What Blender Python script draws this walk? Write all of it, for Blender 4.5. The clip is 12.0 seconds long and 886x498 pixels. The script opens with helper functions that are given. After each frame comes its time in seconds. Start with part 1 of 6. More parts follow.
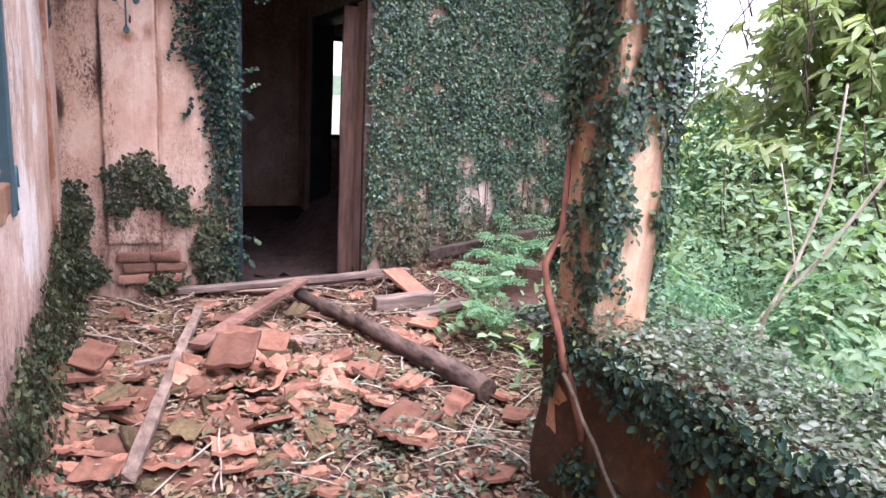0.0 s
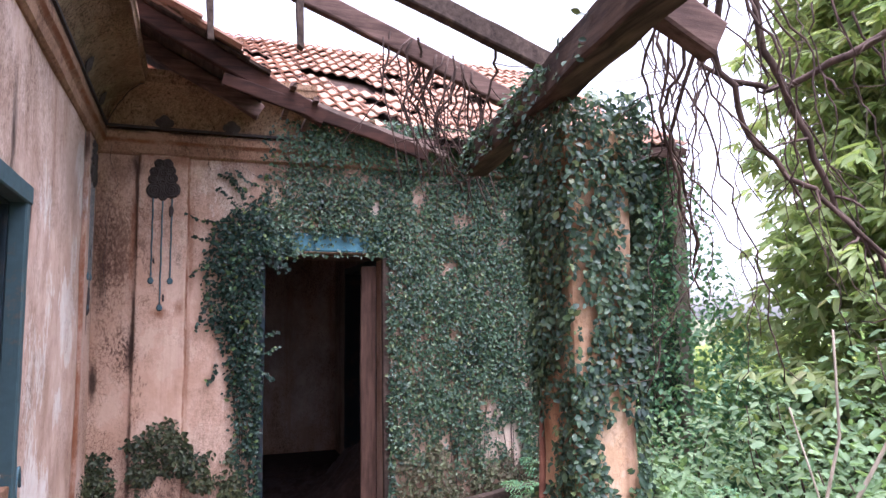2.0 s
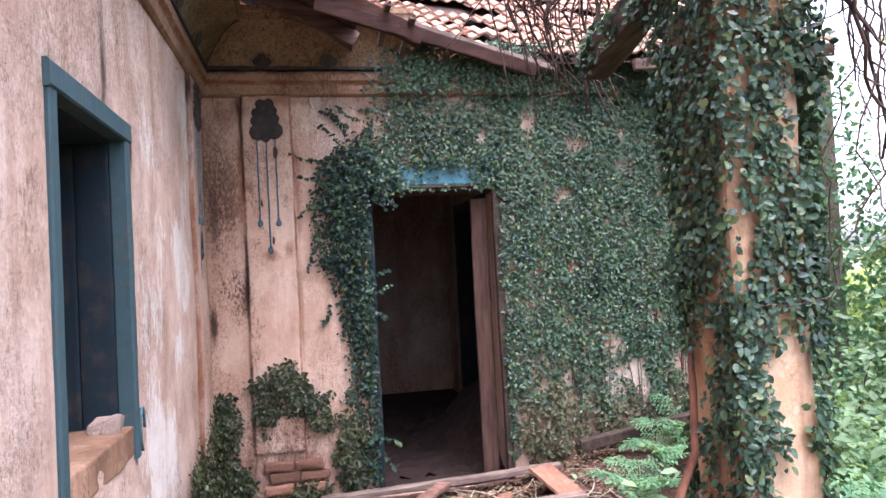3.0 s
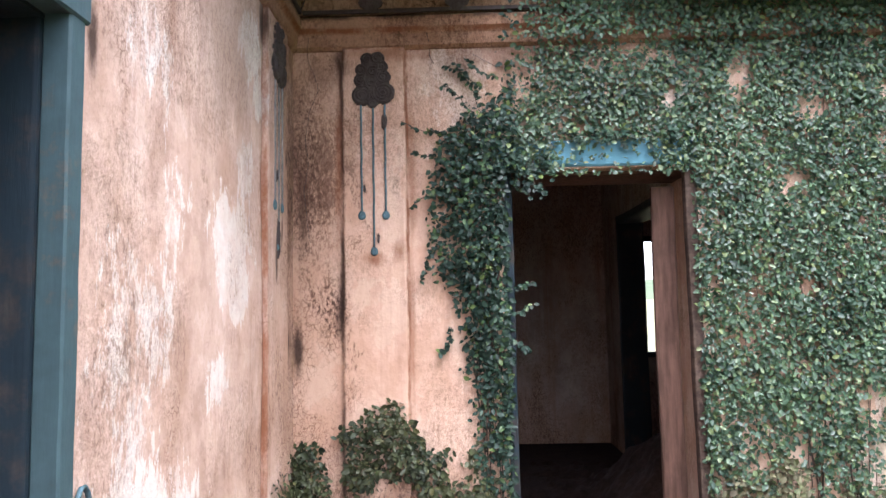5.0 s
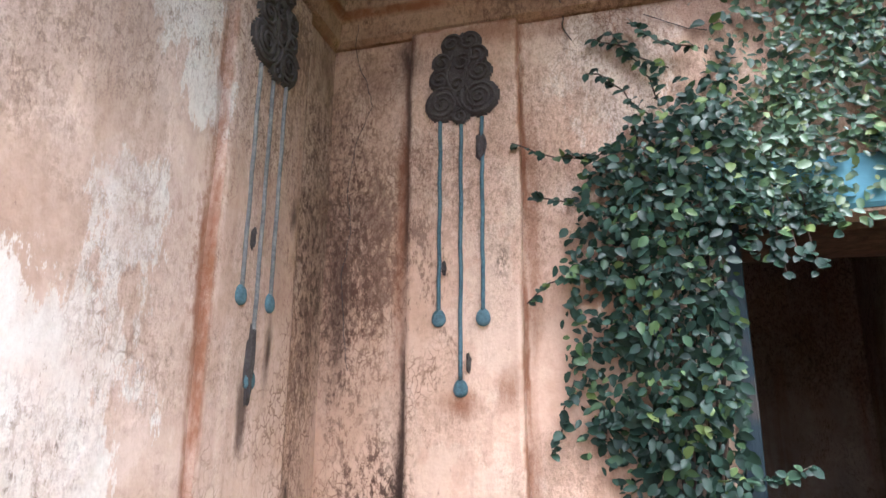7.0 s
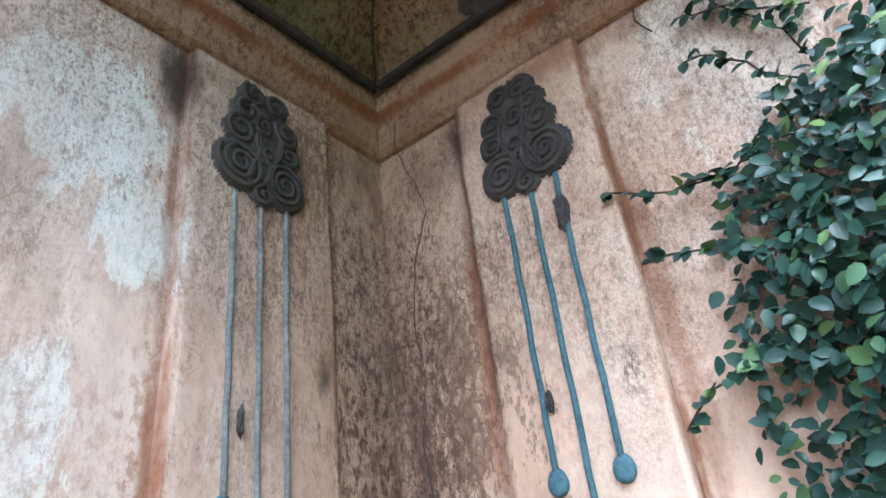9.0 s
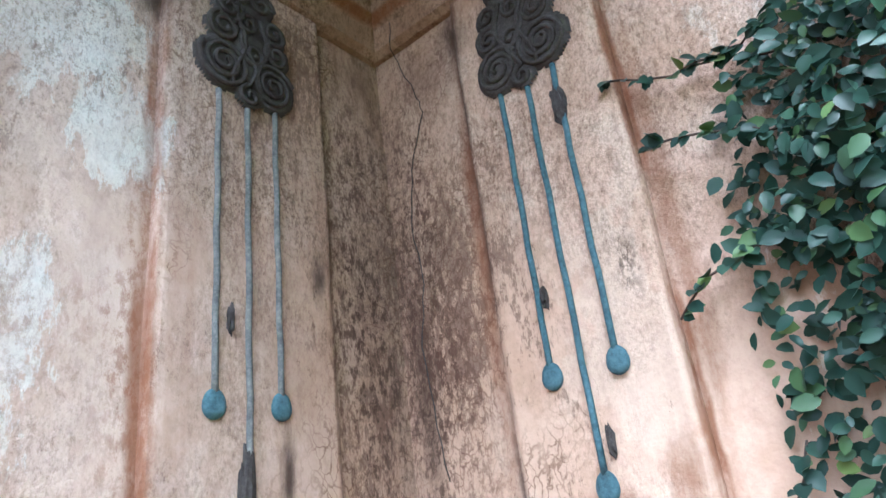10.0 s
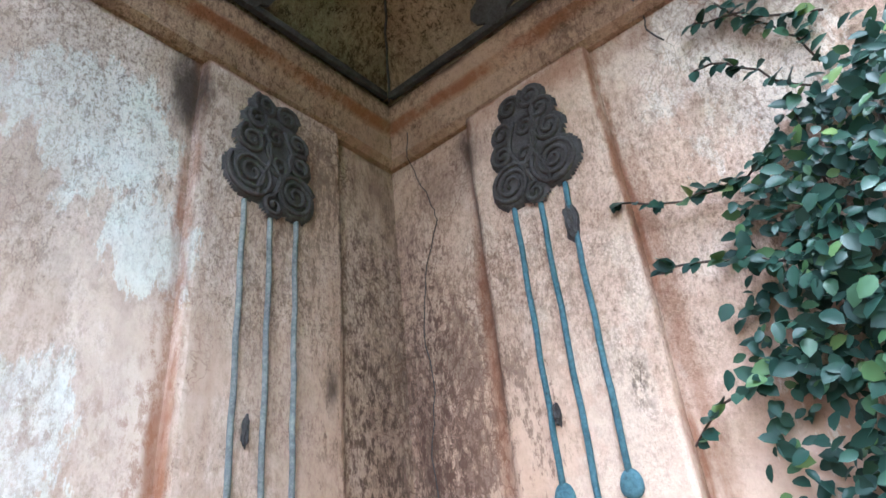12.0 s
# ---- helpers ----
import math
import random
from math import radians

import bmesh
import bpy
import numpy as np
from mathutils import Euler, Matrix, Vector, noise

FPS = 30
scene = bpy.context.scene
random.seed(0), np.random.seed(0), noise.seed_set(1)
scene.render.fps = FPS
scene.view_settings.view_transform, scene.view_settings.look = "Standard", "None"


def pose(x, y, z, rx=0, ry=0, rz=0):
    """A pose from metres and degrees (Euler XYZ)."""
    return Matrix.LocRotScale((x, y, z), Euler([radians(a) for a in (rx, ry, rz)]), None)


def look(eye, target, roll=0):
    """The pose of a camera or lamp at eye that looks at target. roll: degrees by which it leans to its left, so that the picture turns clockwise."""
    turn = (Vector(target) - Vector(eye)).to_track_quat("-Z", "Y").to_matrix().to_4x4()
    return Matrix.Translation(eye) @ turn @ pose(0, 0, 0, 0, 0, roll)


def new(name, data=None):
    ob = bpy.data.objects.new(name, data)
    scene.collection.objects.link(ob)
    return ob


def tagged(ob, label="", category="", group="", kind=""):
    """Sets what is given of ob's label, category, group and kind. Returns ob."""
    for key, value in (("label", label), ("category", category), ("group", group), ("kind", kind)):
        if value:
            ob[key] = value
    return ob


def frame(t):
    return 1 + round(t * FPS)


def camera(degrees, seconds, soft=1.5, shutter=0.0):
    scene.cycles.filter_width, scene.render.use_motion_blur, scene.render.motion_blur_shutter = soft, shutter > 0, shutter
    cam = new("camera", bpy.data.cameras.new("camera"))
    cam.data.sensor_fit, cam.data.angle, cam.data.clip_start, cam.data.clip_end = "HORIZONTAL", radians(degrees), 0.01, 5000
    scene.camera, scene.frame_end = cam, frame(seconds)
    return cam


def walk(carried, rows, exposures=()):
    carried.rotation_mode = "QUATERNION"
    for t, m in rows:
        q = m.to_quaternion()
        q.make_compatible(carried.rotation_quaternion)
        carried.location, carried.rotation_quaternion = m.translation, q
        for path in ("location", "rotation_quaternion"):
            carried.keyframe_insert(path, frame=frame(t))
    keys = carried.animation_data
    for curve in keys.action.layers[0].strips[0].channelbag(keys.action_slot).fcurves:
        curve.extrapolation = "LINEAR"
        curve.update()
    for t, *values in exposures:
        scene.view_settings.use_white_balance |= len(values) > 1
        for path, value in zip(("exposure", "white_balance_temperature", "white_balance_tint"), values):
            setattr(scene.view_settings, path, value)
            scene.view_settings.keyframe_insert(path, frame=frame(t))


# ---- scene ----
cam = camera(66.0, 12.0)
PATH = [
    (0, (-0.011, -0.006, 1.541), (0.826, 1.763, 1.13), 3.3),
    (0.5, (0.142, -0.103, 1.605), (0.946, 1.719, 1.43), 1.2),
    (1, (0.201, -0.187, 1.726), (0.929, 1.674, 1.798), 4.2),
    (1.5, (0.206, -0.186, 1.759), (0.919, 1.678, 1.882), 1.8),
    (2, (0.26, -0.183, 1.795), (0.947, 1.683, 2.008), -0.7),
    (2.5, (0.284, -0.141, 1.799), (0.857, 1.774, 1.887), -4.6),
    (3, (0.32, 0.127, 1.728), (0.701, 2.089, 1.784), -3.0),
    (3.5, (0.471, 0.521, 1.683), (0.682, 2.51, 1.672), -2.2),
    (3.7, (0.536, 0.705, 1.709), (0.612, 2.704, 1.748), -2.5),
    (5.3, (0.465, 1.884, 1.603), (0.423, 3.867, 1.856), -1.1),
    (5.5, (0.442, 2.111, 1.617), (0.437, 4.076, 1.992), -0.0),
    (6, (0.39, 2.611, 1.671), (0.324, 4.602, 1.852), -0.5),
    (6.5, (0.485, 3.025, 1.745), (0.253, 5.001, 1.948), -0.3),
    (7, (0.54, 3.47, 1.809), (-0.01, 5.321, 2.328), 0.5),
    (7.5, (0.546, 3.718, 1.891), (-0.05, 5.487, 2.609), -4.2),
    (7.7, (0.557, 3.804, 1.909), (-0.113, 5.503, 2.723), -3.3),
    (9.3, (0.616, 4.23, 1.933), (-0.45, 5.637, 2.874), -7.8),
    (9.5, (0.621, 4.241, 1.921), (-0.476, 5.651, 2.82), -7.6),
    (10, (0.612, 4.28, 1.881), (-0.533, 5.723, 2.66), -7.3),
    (10.5, (0.597, 4.292, 1.876), (-0.582, 5.751, 2.568), -6.5),
    (10.9, (0.603, 4.263, 1.906), (-0.493, 5.708, 2.75), -7.0),
    (11, (0.605, 4.262, 1.917), (-0.482, 5.696, 2.792), -7.0),
    (11.5, (0.613, 4.233, 1.933), (-0.444, 5.635, 2.891), -6.4),
    (12, (0.63, 4.223, 1.933), (-0.433, 5.602, 2.917), -6.2),
]
walk(cam, [(t, look(eye, target, roll)) for t, eye, target, roll in PATH],
     exposures=[(0, 2.55, 5700, 29), (0.5, 2.7, 5600, 27), (1, 2.53, 5550, 28), (2.5, 2.22, 5750, 27), (3.5, 2.85, 5700, 22), (5.5, 2.92, 6050, 20), (6.5, 2.95, 6000, 18), (7.5, 3.4, 5450, 9), (9.5, 3.63, 4980, 2), (10.5, 3.43, 5050, 3), (12, 3.75, 4970, 2)])

# ---- world and light: a bright overcast sky ----
world = bpy.data.worlds.new("overcast_sky")
world.use_nodes = True
wn = world.node_tree
sky = wn.nodes.new("ShaderNodeTexSky")
sky.sky_type = "NISHITA"
sky.sun_disc = False
sky.sun_elevation, sky.sun_rotation = radians(74), radians(152)
sky.air_density, sky.dust_density, sky.ozone_density = 1.0, 3.0, 1.0
haze = wn.nodes.new("ShaderNodeHueSaturation")     # cloud takes most of the blue out
haze.inputs["Saturation"].default_value = 0.22
wn.links.new(sky.outputs[0], haze.inputs["Color"])
wn.links.new(haze.outputs[0], wn.nodes["Background"].inputs[0])
wn.nodes["Background"].inputs[1].default_value = 0.15
scene.world = world
sun = new("sun", bpy.data.lights.new("sun", "SUN"))
sun.data.energy, sun.data.angle, sun.data.color = 1.5, radians(60), (1.0, 0.95, 0.89)
sun.matrix_world = look((0, 0, 8), (-1.08, 2.03, 0.0))


# ---- materials ----
def nodes_of(name):
    m = bpy.data.materials.new(name)
    m.use_nodes = True
    t = m.node_tree
    return m, t, t.nodes["Principled BSDF"]


def nz(t, vec, scale, detail=6.0, rough=0.6, stretch=None):
    """Noise, on coordinates that may be stretched."""
    if stretch:
        mp = t.nodes.new("ShaderNodeMapping")
        mp.inputs["Scale"].default_value = stretch
        t.links.new(vec, mp.inputs["Vector"])
        vec = mp.outputs[0]
    n = t.nodes.new("ShaderNodeTexNoise")
    n.inputs["Scale"].default_value, n.inputs["Detail"].default_value, n.inputs["Roughness"].default_value = scale, detail, rough
    t.links.new(vec, n.inputs["Vector"])
    return n.outputs["Fac"]


def ramp(t, fac, stops):
    r = t.nodes.new("ShaderNodeValToRGB")
    els = r.color_ramp.elements
    while len(els) < len(stops):
        els.new(0.5)
    for e, (p, c) in zip(els, stops):
        e.position = p
        e.color = (*c, 1) if isinstance(c, tuple) else (c, c, c, 1)
    t.links.new(fac, r.inputs[0])
    return r.outputs[0]


def mix(t, fac, a, b, mode="MIX"):
    n = t.nodes.new("ShaderNodeMix")
    n.data_type, n.blend_type = "RGBA", mode
    for sock, v in ((n.inputs[0], fac), (n.inputs[6], a), (n.inputs[7], b)):
        if isinstance(v, (int, float)):
            sock.default_value = v
        elif isinstance(v, tuple):
            sock.default_value = (*v, 1)
        else:
            t.links.new(v, sock)
    return n.outputs[2]


def calc(t, op, a, b=0.0, clamp=False):
    n = t.nodes.new("ShaderNodeMath")
    n.operation, n.use_clamp = op, clamp
    for sock, v in zip(n.inputs, (a, b)):
        if isinstance(v, (int, float)):
            sock.default_value = v
        else:
            t.links.new(v, sock)
    return n.outputs[0]


def bump(t, bsdf, height, strength=0.4, distance=0.01):
    b = t.nodes.new("ShaderNodeBump")
    b.inputs["Strength"].default_value, b.inputs["Distance"].default_value = strength, distance
    t.links.new(height, b.inputs["Height"])
    t.links.new(b.outputs[0], bsdf.inputs["Normal"])


def coords(t):
    return t.nodes.new("ShaderNodeTexCoord").outputs["Object"]


def between(t, v, a, b):
    """0 at a, 1 at b, smooth."""
    n = t.nodes.new("ShaderNodeMapRange")
    n.interpolation_type = "SMOOTHSTEP"
    n.inputs[1].default_value, n.inputs[2].default_value = a, b
    t.links.new(v, n.inputs[0])
    return n.outputs[0]


def plaster(name, low, mid, high, lime, lime_at, mould_axis, mould_from, mould_to, grime=0.5, edges=(), flake=1.0, spots=(), blots=()):
    """Old limewash: blotched colour, bared lime patches, run stains, and mould that grew out from one side."""
    m, t, b = nodes_of(name)
    v = coords(t)
    col = ramp(t, nz(t, v, 2.2, 8, 0.62), [(0.3, low), (0.5, mid), (0.68, high)])
    col = mix(t, 0.30, col, ramp(t, nz(t, v, 9, 6, 0.7), [(0.35, low), (0.65, high)]))
    col = mix(t, 0.5, col, ramp(t, nz(t, v, 3.4, 12, 0.62, (1.2, 1.2, 0.8)), [(0.40, low), (0.47, mid), (0.52, mid), (0.55, high)]))
    sep = t.nodes.new("ShaderNodeSeparateXYZ")
    t.links.new(v, sep.inputs[0])
    zone = ramp(t, calc(t, "ADD", nz(t, v, 1.6, 5, 0.65), calc(t, "MULTIPLY", between(t, sep.outputs[2], 1.9, 2.6), 0.16)), [(0.48, 0.12), (0.66, 1.0)])
    if lime:
        edge = calc(t, "ADD", calc(t, "MULTIPLY", nz(t, v, 2.6, 10, 0.72, (1.2, 1.2, 0.55)), 0.55), calc(t, "MULTIPLY", nz(t, v, 15, 8, 0.8, (1.3, 1.3, 0.5)), 0.45))
        for centre, reach, bite in spots:
            d = t.nodes.new("ShaderNodeVectorMath")
            d.operation = "DISTANCE"
            t.links.new(v, d.inputs[0])
            d.inputs[1].default_value = centre
            edge = calc(t, "ADD", edge, calc(t, "MULTIPLY", between(t, d.outputs["Value"], reach * 1.3, 0.0), bite))
        col = mix(t, ramp(t, edge, [(lime_at, 0.0), (lime_at + 0.022, 0.95)]), col, mix(t, nz(t, v, 14), lime, high))
    runs = nz(t, v, 1.0, 5, 0.6, (9, 9, 0.55))
    col = mix(t, ramp(t, runs, [(0.54, 0.0), (0.70, grime)]), col, (0.22, 0.095, 0.055))
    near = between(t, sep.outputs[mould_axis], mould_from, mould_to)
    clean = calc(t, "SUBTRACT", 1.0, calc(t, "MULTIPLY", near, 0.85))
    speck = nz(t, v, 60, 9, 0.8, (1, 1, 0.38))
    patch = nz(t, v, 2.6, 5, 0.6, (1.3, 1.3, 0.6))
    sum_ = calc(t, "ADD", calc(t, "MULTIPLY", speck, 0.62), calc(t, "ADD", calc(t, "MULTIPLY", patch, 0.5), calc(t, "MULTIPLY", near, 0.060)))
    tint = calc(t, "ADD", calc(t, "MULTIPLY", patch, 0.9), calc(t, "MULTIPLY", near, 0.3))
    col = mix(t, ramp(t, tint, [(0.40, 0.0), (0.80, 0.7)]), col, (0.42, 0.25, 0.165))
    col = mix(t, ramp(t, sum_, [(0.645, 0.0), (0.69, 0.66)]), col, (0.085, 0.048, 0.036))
    chips = nz(t, v, 75, 6, 0.75, (1, 1, 0.5))
    col = mix(t, calc(t, "MULTIPLY", zone, ramp(t, calc(t, "ADD", calc(t, "MULTIPLY", chips, 0.8), calc(t, "MULTIPLY", patch, 0.25)), [(0.555, 0.0), (0.58, 0.3 + 0.6 * flake)])), col, mix(t, 0.5, low, (0.12, 0.07, 0.045)))
    flakes = nz(t, v, 42, 10, 0.85, (1, 1, 0.6))
    col = mix(t, calc(t, "MULTIPLY", calc(t, "MULTIPLY", clean, zone), ramp(t, flakes, [(0.56, 0.0), (0.60, 0.6 * flake)])), col, tuple(min(0.8, c * 1.2) for c in high))
    col = mix(t, calc(t, "MULTIPLY", ramp(t, flakes, [(0.435, 0.95 * flake), (0.465, 0.0)]), zone), col, tuple(c * 0.45 for c in low))
    pits = nz(t, v, 150, 5, 0.72, (1, 1, 0.7))
    worn = calc(t, "MULTIPLY", zone, ramp(t, calc(t, "ADD", calc(t, "MULTIPLY", nz(t, v, 2.1, 5, 0.6), 0.8), calc(t, "MULTIPLY", near, 0.08)), [(0.42, 0.25), (0.62, 1.0)]))
    col = mix(t, calc(t, "MULTIPLY", ramp(t, pits, [(0.42, 0.9), (0.455, 0.0)]), worn), col, (0.13, 0.075, 0.05))
    col = mix(t, calc(t, "MULTIPLY", ramp(t, pits, [(0.575, 0.0), (0.615, 0.7)]), calc(t, "MULTIPLY", worn, clean)), col, tuple(min(0.8, c * 1.15) for c in high))
    craze = t.nodes.new("ShaderNodeTexVoronoi")
    craze.feature = "DISTANCE_TO_EDGE"
    craze.inputs["Scale"].default_value = 36.0
    warp = t.nodes.new("ShaderNodeVectorMath")
    warp.operation = "MULTIPLY_ADD"
    wn3 = t.nodes.new("ShaderNodeTexNoise")
    wn3.inputs["Scale"].default_value, wn3.inputs["Detail"].default_value = 14.0, 6.0
    t.links.new(v, wn3.inputs["Vector"])
    t.links.new(wn3.outputs["Color"], warp.inputs[0])
    warp.inputs[1].default_value = (0.10, 0.10, 0.06)
    t.links.new(v, warp.inputs[2])
    mp = t.nodes.new("ShaderNodeMapping")
    mp.inputs["Scale"].default_value = (1.25, 1.25, 0.6)
    t.links.new(warp.outputs[0], mp.inputs["Vector"])
    t.links.new(mp.outputs[0], craze.inputs["Vector"])
    where = ramp(t, calc(t, "ADD", nz(t, v, 3.1, 5, 0.7, (1, 1, 0.6)), calc(t, "MULTIPLY", near, 0.12)), [(0.53, 0.0), (0.66, 1.0)])
    col = mix(t, calc(t, "MULTIPLY", ramp(t, craze.outputs["Distance"], [(0.02, 0.75), (0.08, 0.0)]), where), col, (0.14, 0.075, 0.05))
    for axis, value, width, dark in edges:
        off = calc(t, "ABSOLUTE", calc(t, "SUBTRACT", calc(t, "ADD", sep.outputs[axis], calc(t, "MULTIPLY", nz(t, v, 6, 6), 0.03)), value + 0.015))
        line = calc(t, "MULTIPLY", between(t, off, width, width * 0.2), ramp(t, nz(t, v, 5, 8, 0.7, (1, 1, 0.4)), [(0.38, 0.0), (0.54, 1.0)]))
        col = mix(t, calc(t, "MULTIPLY", line, 0.85), col, dark)
    col = mix(t, calc(t, "MULTIPLY", zone, 0.9), col, ramp(t, nz(t, v, 210, 7, 0.8, (1, 1, 0.6)), [(0.36, 0.55), (0.47, 1.0), (0.62, 1.12)]), "MULTIPLY")
    if blots:                                      # single stains: soft smears, or mould that breaks up into specks
        fray = calc(t, "SUBTRACT", nz(t, v, 7, 8, 0.75, (1, 1, 0.35)), 0.5)
        specks = ramp(t, nz(t, v, 55, 8, 0.8, (1, 1, 0.55)), [(0.49, 0.0), (0.56, 1.0)])
    for at, wide, tall, strength, speckled, tone in blots:
        off = t.nodes.new("ShaderNodeVectorMath")
        off.operation = "SUBTRACT"
        t.links.new(v, off.inputs[0])
        off.inputs[1].default_value = at
        size = t.nodes.new("ShaderNodeVectorMath")
        size.operation = "MULTIPLY"
        t.links.new(off.outputs[0], size.inputs[0])
        size.inputs[1].default_value = (1 / wide, 0, 1 / tall) if mould_axis == 0 else (0, 1 / wide, 1 / tall)
        far = t.nodes.new("ShaderNodeVectorMath")
        far.operation = "LENGTH"
        t.links.new(size.outputs[0], far.inputs[0])
        inside = between(t, calc(t, "ADD", far.outputs["Value"], calc(t, "MULTIPLY", fray, 2.6)), 1.15, 0.1)
        if speckled:
            inside = calc(t, "MULTIPLY", inside, specks)
        col = mix(t, calc(t, "MULTIPLY", inside, strength), col, tone)
    t.links.new(col, b.inputs["Base Color"])
    b.inputs["Roughness"].default_value, b.inputs["Specular IOR Level"].default_value = 0.95, 0.15
    h = calc(t, "ADD", nz(t, v, 7, 5), calc(t, "MULTIPLY", calc(t, "MULTIPLY", nz(t, v, 60, 8, 0.75), zone), 0.8))
    h = calc(t, "ADD", h, calc(t, "MULTIPLY", calc(t, "MULTIPLY", pits, worn), 0.7))
    bump(t, b, h, 0.45 + 0.4 * flake, 0.014)
    return m


def wood(name, dark, light, along=(1, 1, 1), paint=None, paint_at=0.45, rough=0.85):
    """Weathered timber, with grain along its own long axis, and rests of paint."""
    m, t, b = nodes_of(name)
    v = coords(t)
    info = t.nodes.new("ShaderNodeObjectInfo")
    shift = t.nodes.new("ShaderNodeVectorMath")
    shift.operation = "MULTIPLY_ADD"
    t.links.new(info.outputs["Random"], shift.inputs[0])
    shift.inputs[1].default_value = (37, 19, 11)
    t.links.new(v, shift.inputs[2])
    v = shift.outputs[0]
    grain = nz(t, v, 30, 8, 0.65, along)
    col = ramp(t, grain, [(0.34, dark), (0.66, light)])
    col = mix(t, ramp(t, nz(t, v, 3.5, 6, 0.6), [(0.45, 0.0), (0.75, 0.7)]), col, tuple(c * 0.4 for c in dark))
    if paint:
        col = mix(t, ramp(t, nz(t, v, 5, 9, 0.7), [(paint_at - 0.05, 1.0), (paint_at + 0.12, 0.0)]), col, mix(t, nz(t, v, 20), paint, tuple(c * 0.55 for c in paint)))
    t.links.new(col, b.inputs["Base Color"])
    b.inputs["Roughness"].default_value, b.inputs["Specular IOR Level"].default_value = rough, 0.2
    bump(t, b, grain, 0.5, 0.006)
    return m


def leafy(name, stops, gloss=0.45, trans=0.25, sheen=0.5):
    """Leaves, each with a shade of its own."""
    m, t, b = nodes_of(name)
    g = t.nodes.new("ShaderNodeNewGeometry")
    v = coords(t)
    col = ramp(t, g.outputs["Random Per Island"], stops)
    top = stops[-1][1] if len(stops) < 5 else stops[2][1]
    col = mix(t, 0.4, col, ramp(t, nz(t, v, 3, 4), [(0.35, tuple(c * 0.55 for c in stops[0][1])), (0.7, top)]))
    t.links.new(col, b.inputs["Base Color"])
    b.inputs["Roughness"].default_value, b.inputs["Specular IOR Level"].default_value = gloss, sheen
    tr = t.nodes.new("ShaderNodeBsdfTranslucent")
    t.links.new(mix(t, 1.0, col, (1.0, 1.0, 0.55), "MULTIPLY"), tr.inputs[0])
    ms = t.nodes.new("ShaderNodeMixShader")
    ms.inputs[0].default_value = trans
    t.links.new(b.outputs[0], ms.inputs[1])
    t.links.new(tr.outputs[0], ms.inputs[2])
    t.links.new(ms.outputs[0], t.nodes["Material Output"].inputs[0])
    return m


def earthy(name, stops, scale, rough=0.95, height=0.02, spread=0.5, pieces=0.0):
    """Soil, clay, stone: a colour that wanders at two scales; pieces: each piece has its own shade."""
    m, t, b = nodes_of(name)
    v = coords(t)
    col = ramp(t, nz(t, v, scale, 8, 0.68), stops)
    col = mix(t, spread, col, ramp(t, nz(t, v, scale * 6, 6, 0.7), stops))
    if pieces:                                     # the darkest piece has this share of the colour
        info = t.nodes.new("ShaderNodeObjectInfo")
        col = mix(t, 0.75, col, ramp(t, info.outputs["Random"], [(0.0, pieces), (0.4, pieces + 0.2), (0.72, 0.5 * pieces + 0.58), (1.0, 1.05)]), "MULTIPLY")
    t.links.new(col, b.inputs["Base Color"])
    b.inputs["Roughness"].default_value, b.inputs["Specular IOR Level"].default_value = rough, 0.2
    bump(t, b, nz(t, v, scale * 5, 8, 0.7), 0.6, height)
    return m


WX0 = -0.43
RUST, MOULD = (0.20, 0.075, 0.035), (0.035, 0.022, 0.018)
UMBER = (0.13, 0.065, 0.045)
NORTH_BLOTS = [((x, 5.4, z), w, h, k, sp, c) for x, z, w, h, k, sp, c in (
    (0.1, 0.15, 0.75, 0.42, 0.85, 0, UMBER), (0.1, 0.5, 0.6, 0.4, 0.7, 1, MOULD), (2.6, 0.15, 1.2, 0.4, 0.7, 0, UMBER),
    (-0.41, 2.45, 0.10, 0.95, 0.3, 0, UMBER), (-0.36, 2.3, 0.10, 1.0, 0.65, 1, MOULD), (-0.33, 2.25, 0.12, 0.55, 0.7, 1, MOULD), (-0.37, 2.10, 0.05, 0.24, 0.6, 0, MOULD), (-0.20, 1.62, 0.14, 0.24, 0.9, 1, MOULD),
    (-0.16, 1.62, 0.035, 0.24, 0.85, 0, MOULD), (-0.40, 1.38, 0.035, 0.18, 0.9, 0, MOULD), (-0.165, 3.02, 0.06, 0.16, 0.9, 0, MOULD), (-0.17, 2.5, 0.03, 0.6, 0.7, 0, RUST),
    (0.03, 1.885, 0.08, 0.05, 0.75, 0, RUST), (0.17, 1.93, 0.05, 0.10, 0.75, 0, RUST), (0.15, 2.285, 0.04, 0.09, 0.8, 1, MOULD), (-0.28, 2.35, 0.18, 0.9, 0.6, 1, UMBER),
    (0.03, 2.55, 0.14, 0.5, 0.4, 1, UMBER), (0.25, 2.6, 0.06, 0.5, 0.5, 1, UMBER), (0.9, 3.05, 0.7, 0.16, 0.6, 0, UMBER), (0.1, 3.06, 0.3, 0.06, 0.6, 0, RUST), (0.24, 2.5, 0.03, 0.55, 0.6, 0, RUST), (0.235, 1.5, 0.02, 0.7, 0.5, 0, RUST), (-0.25, 2.95, 0.14, 0.12, 0.45, 0, UMBER))]
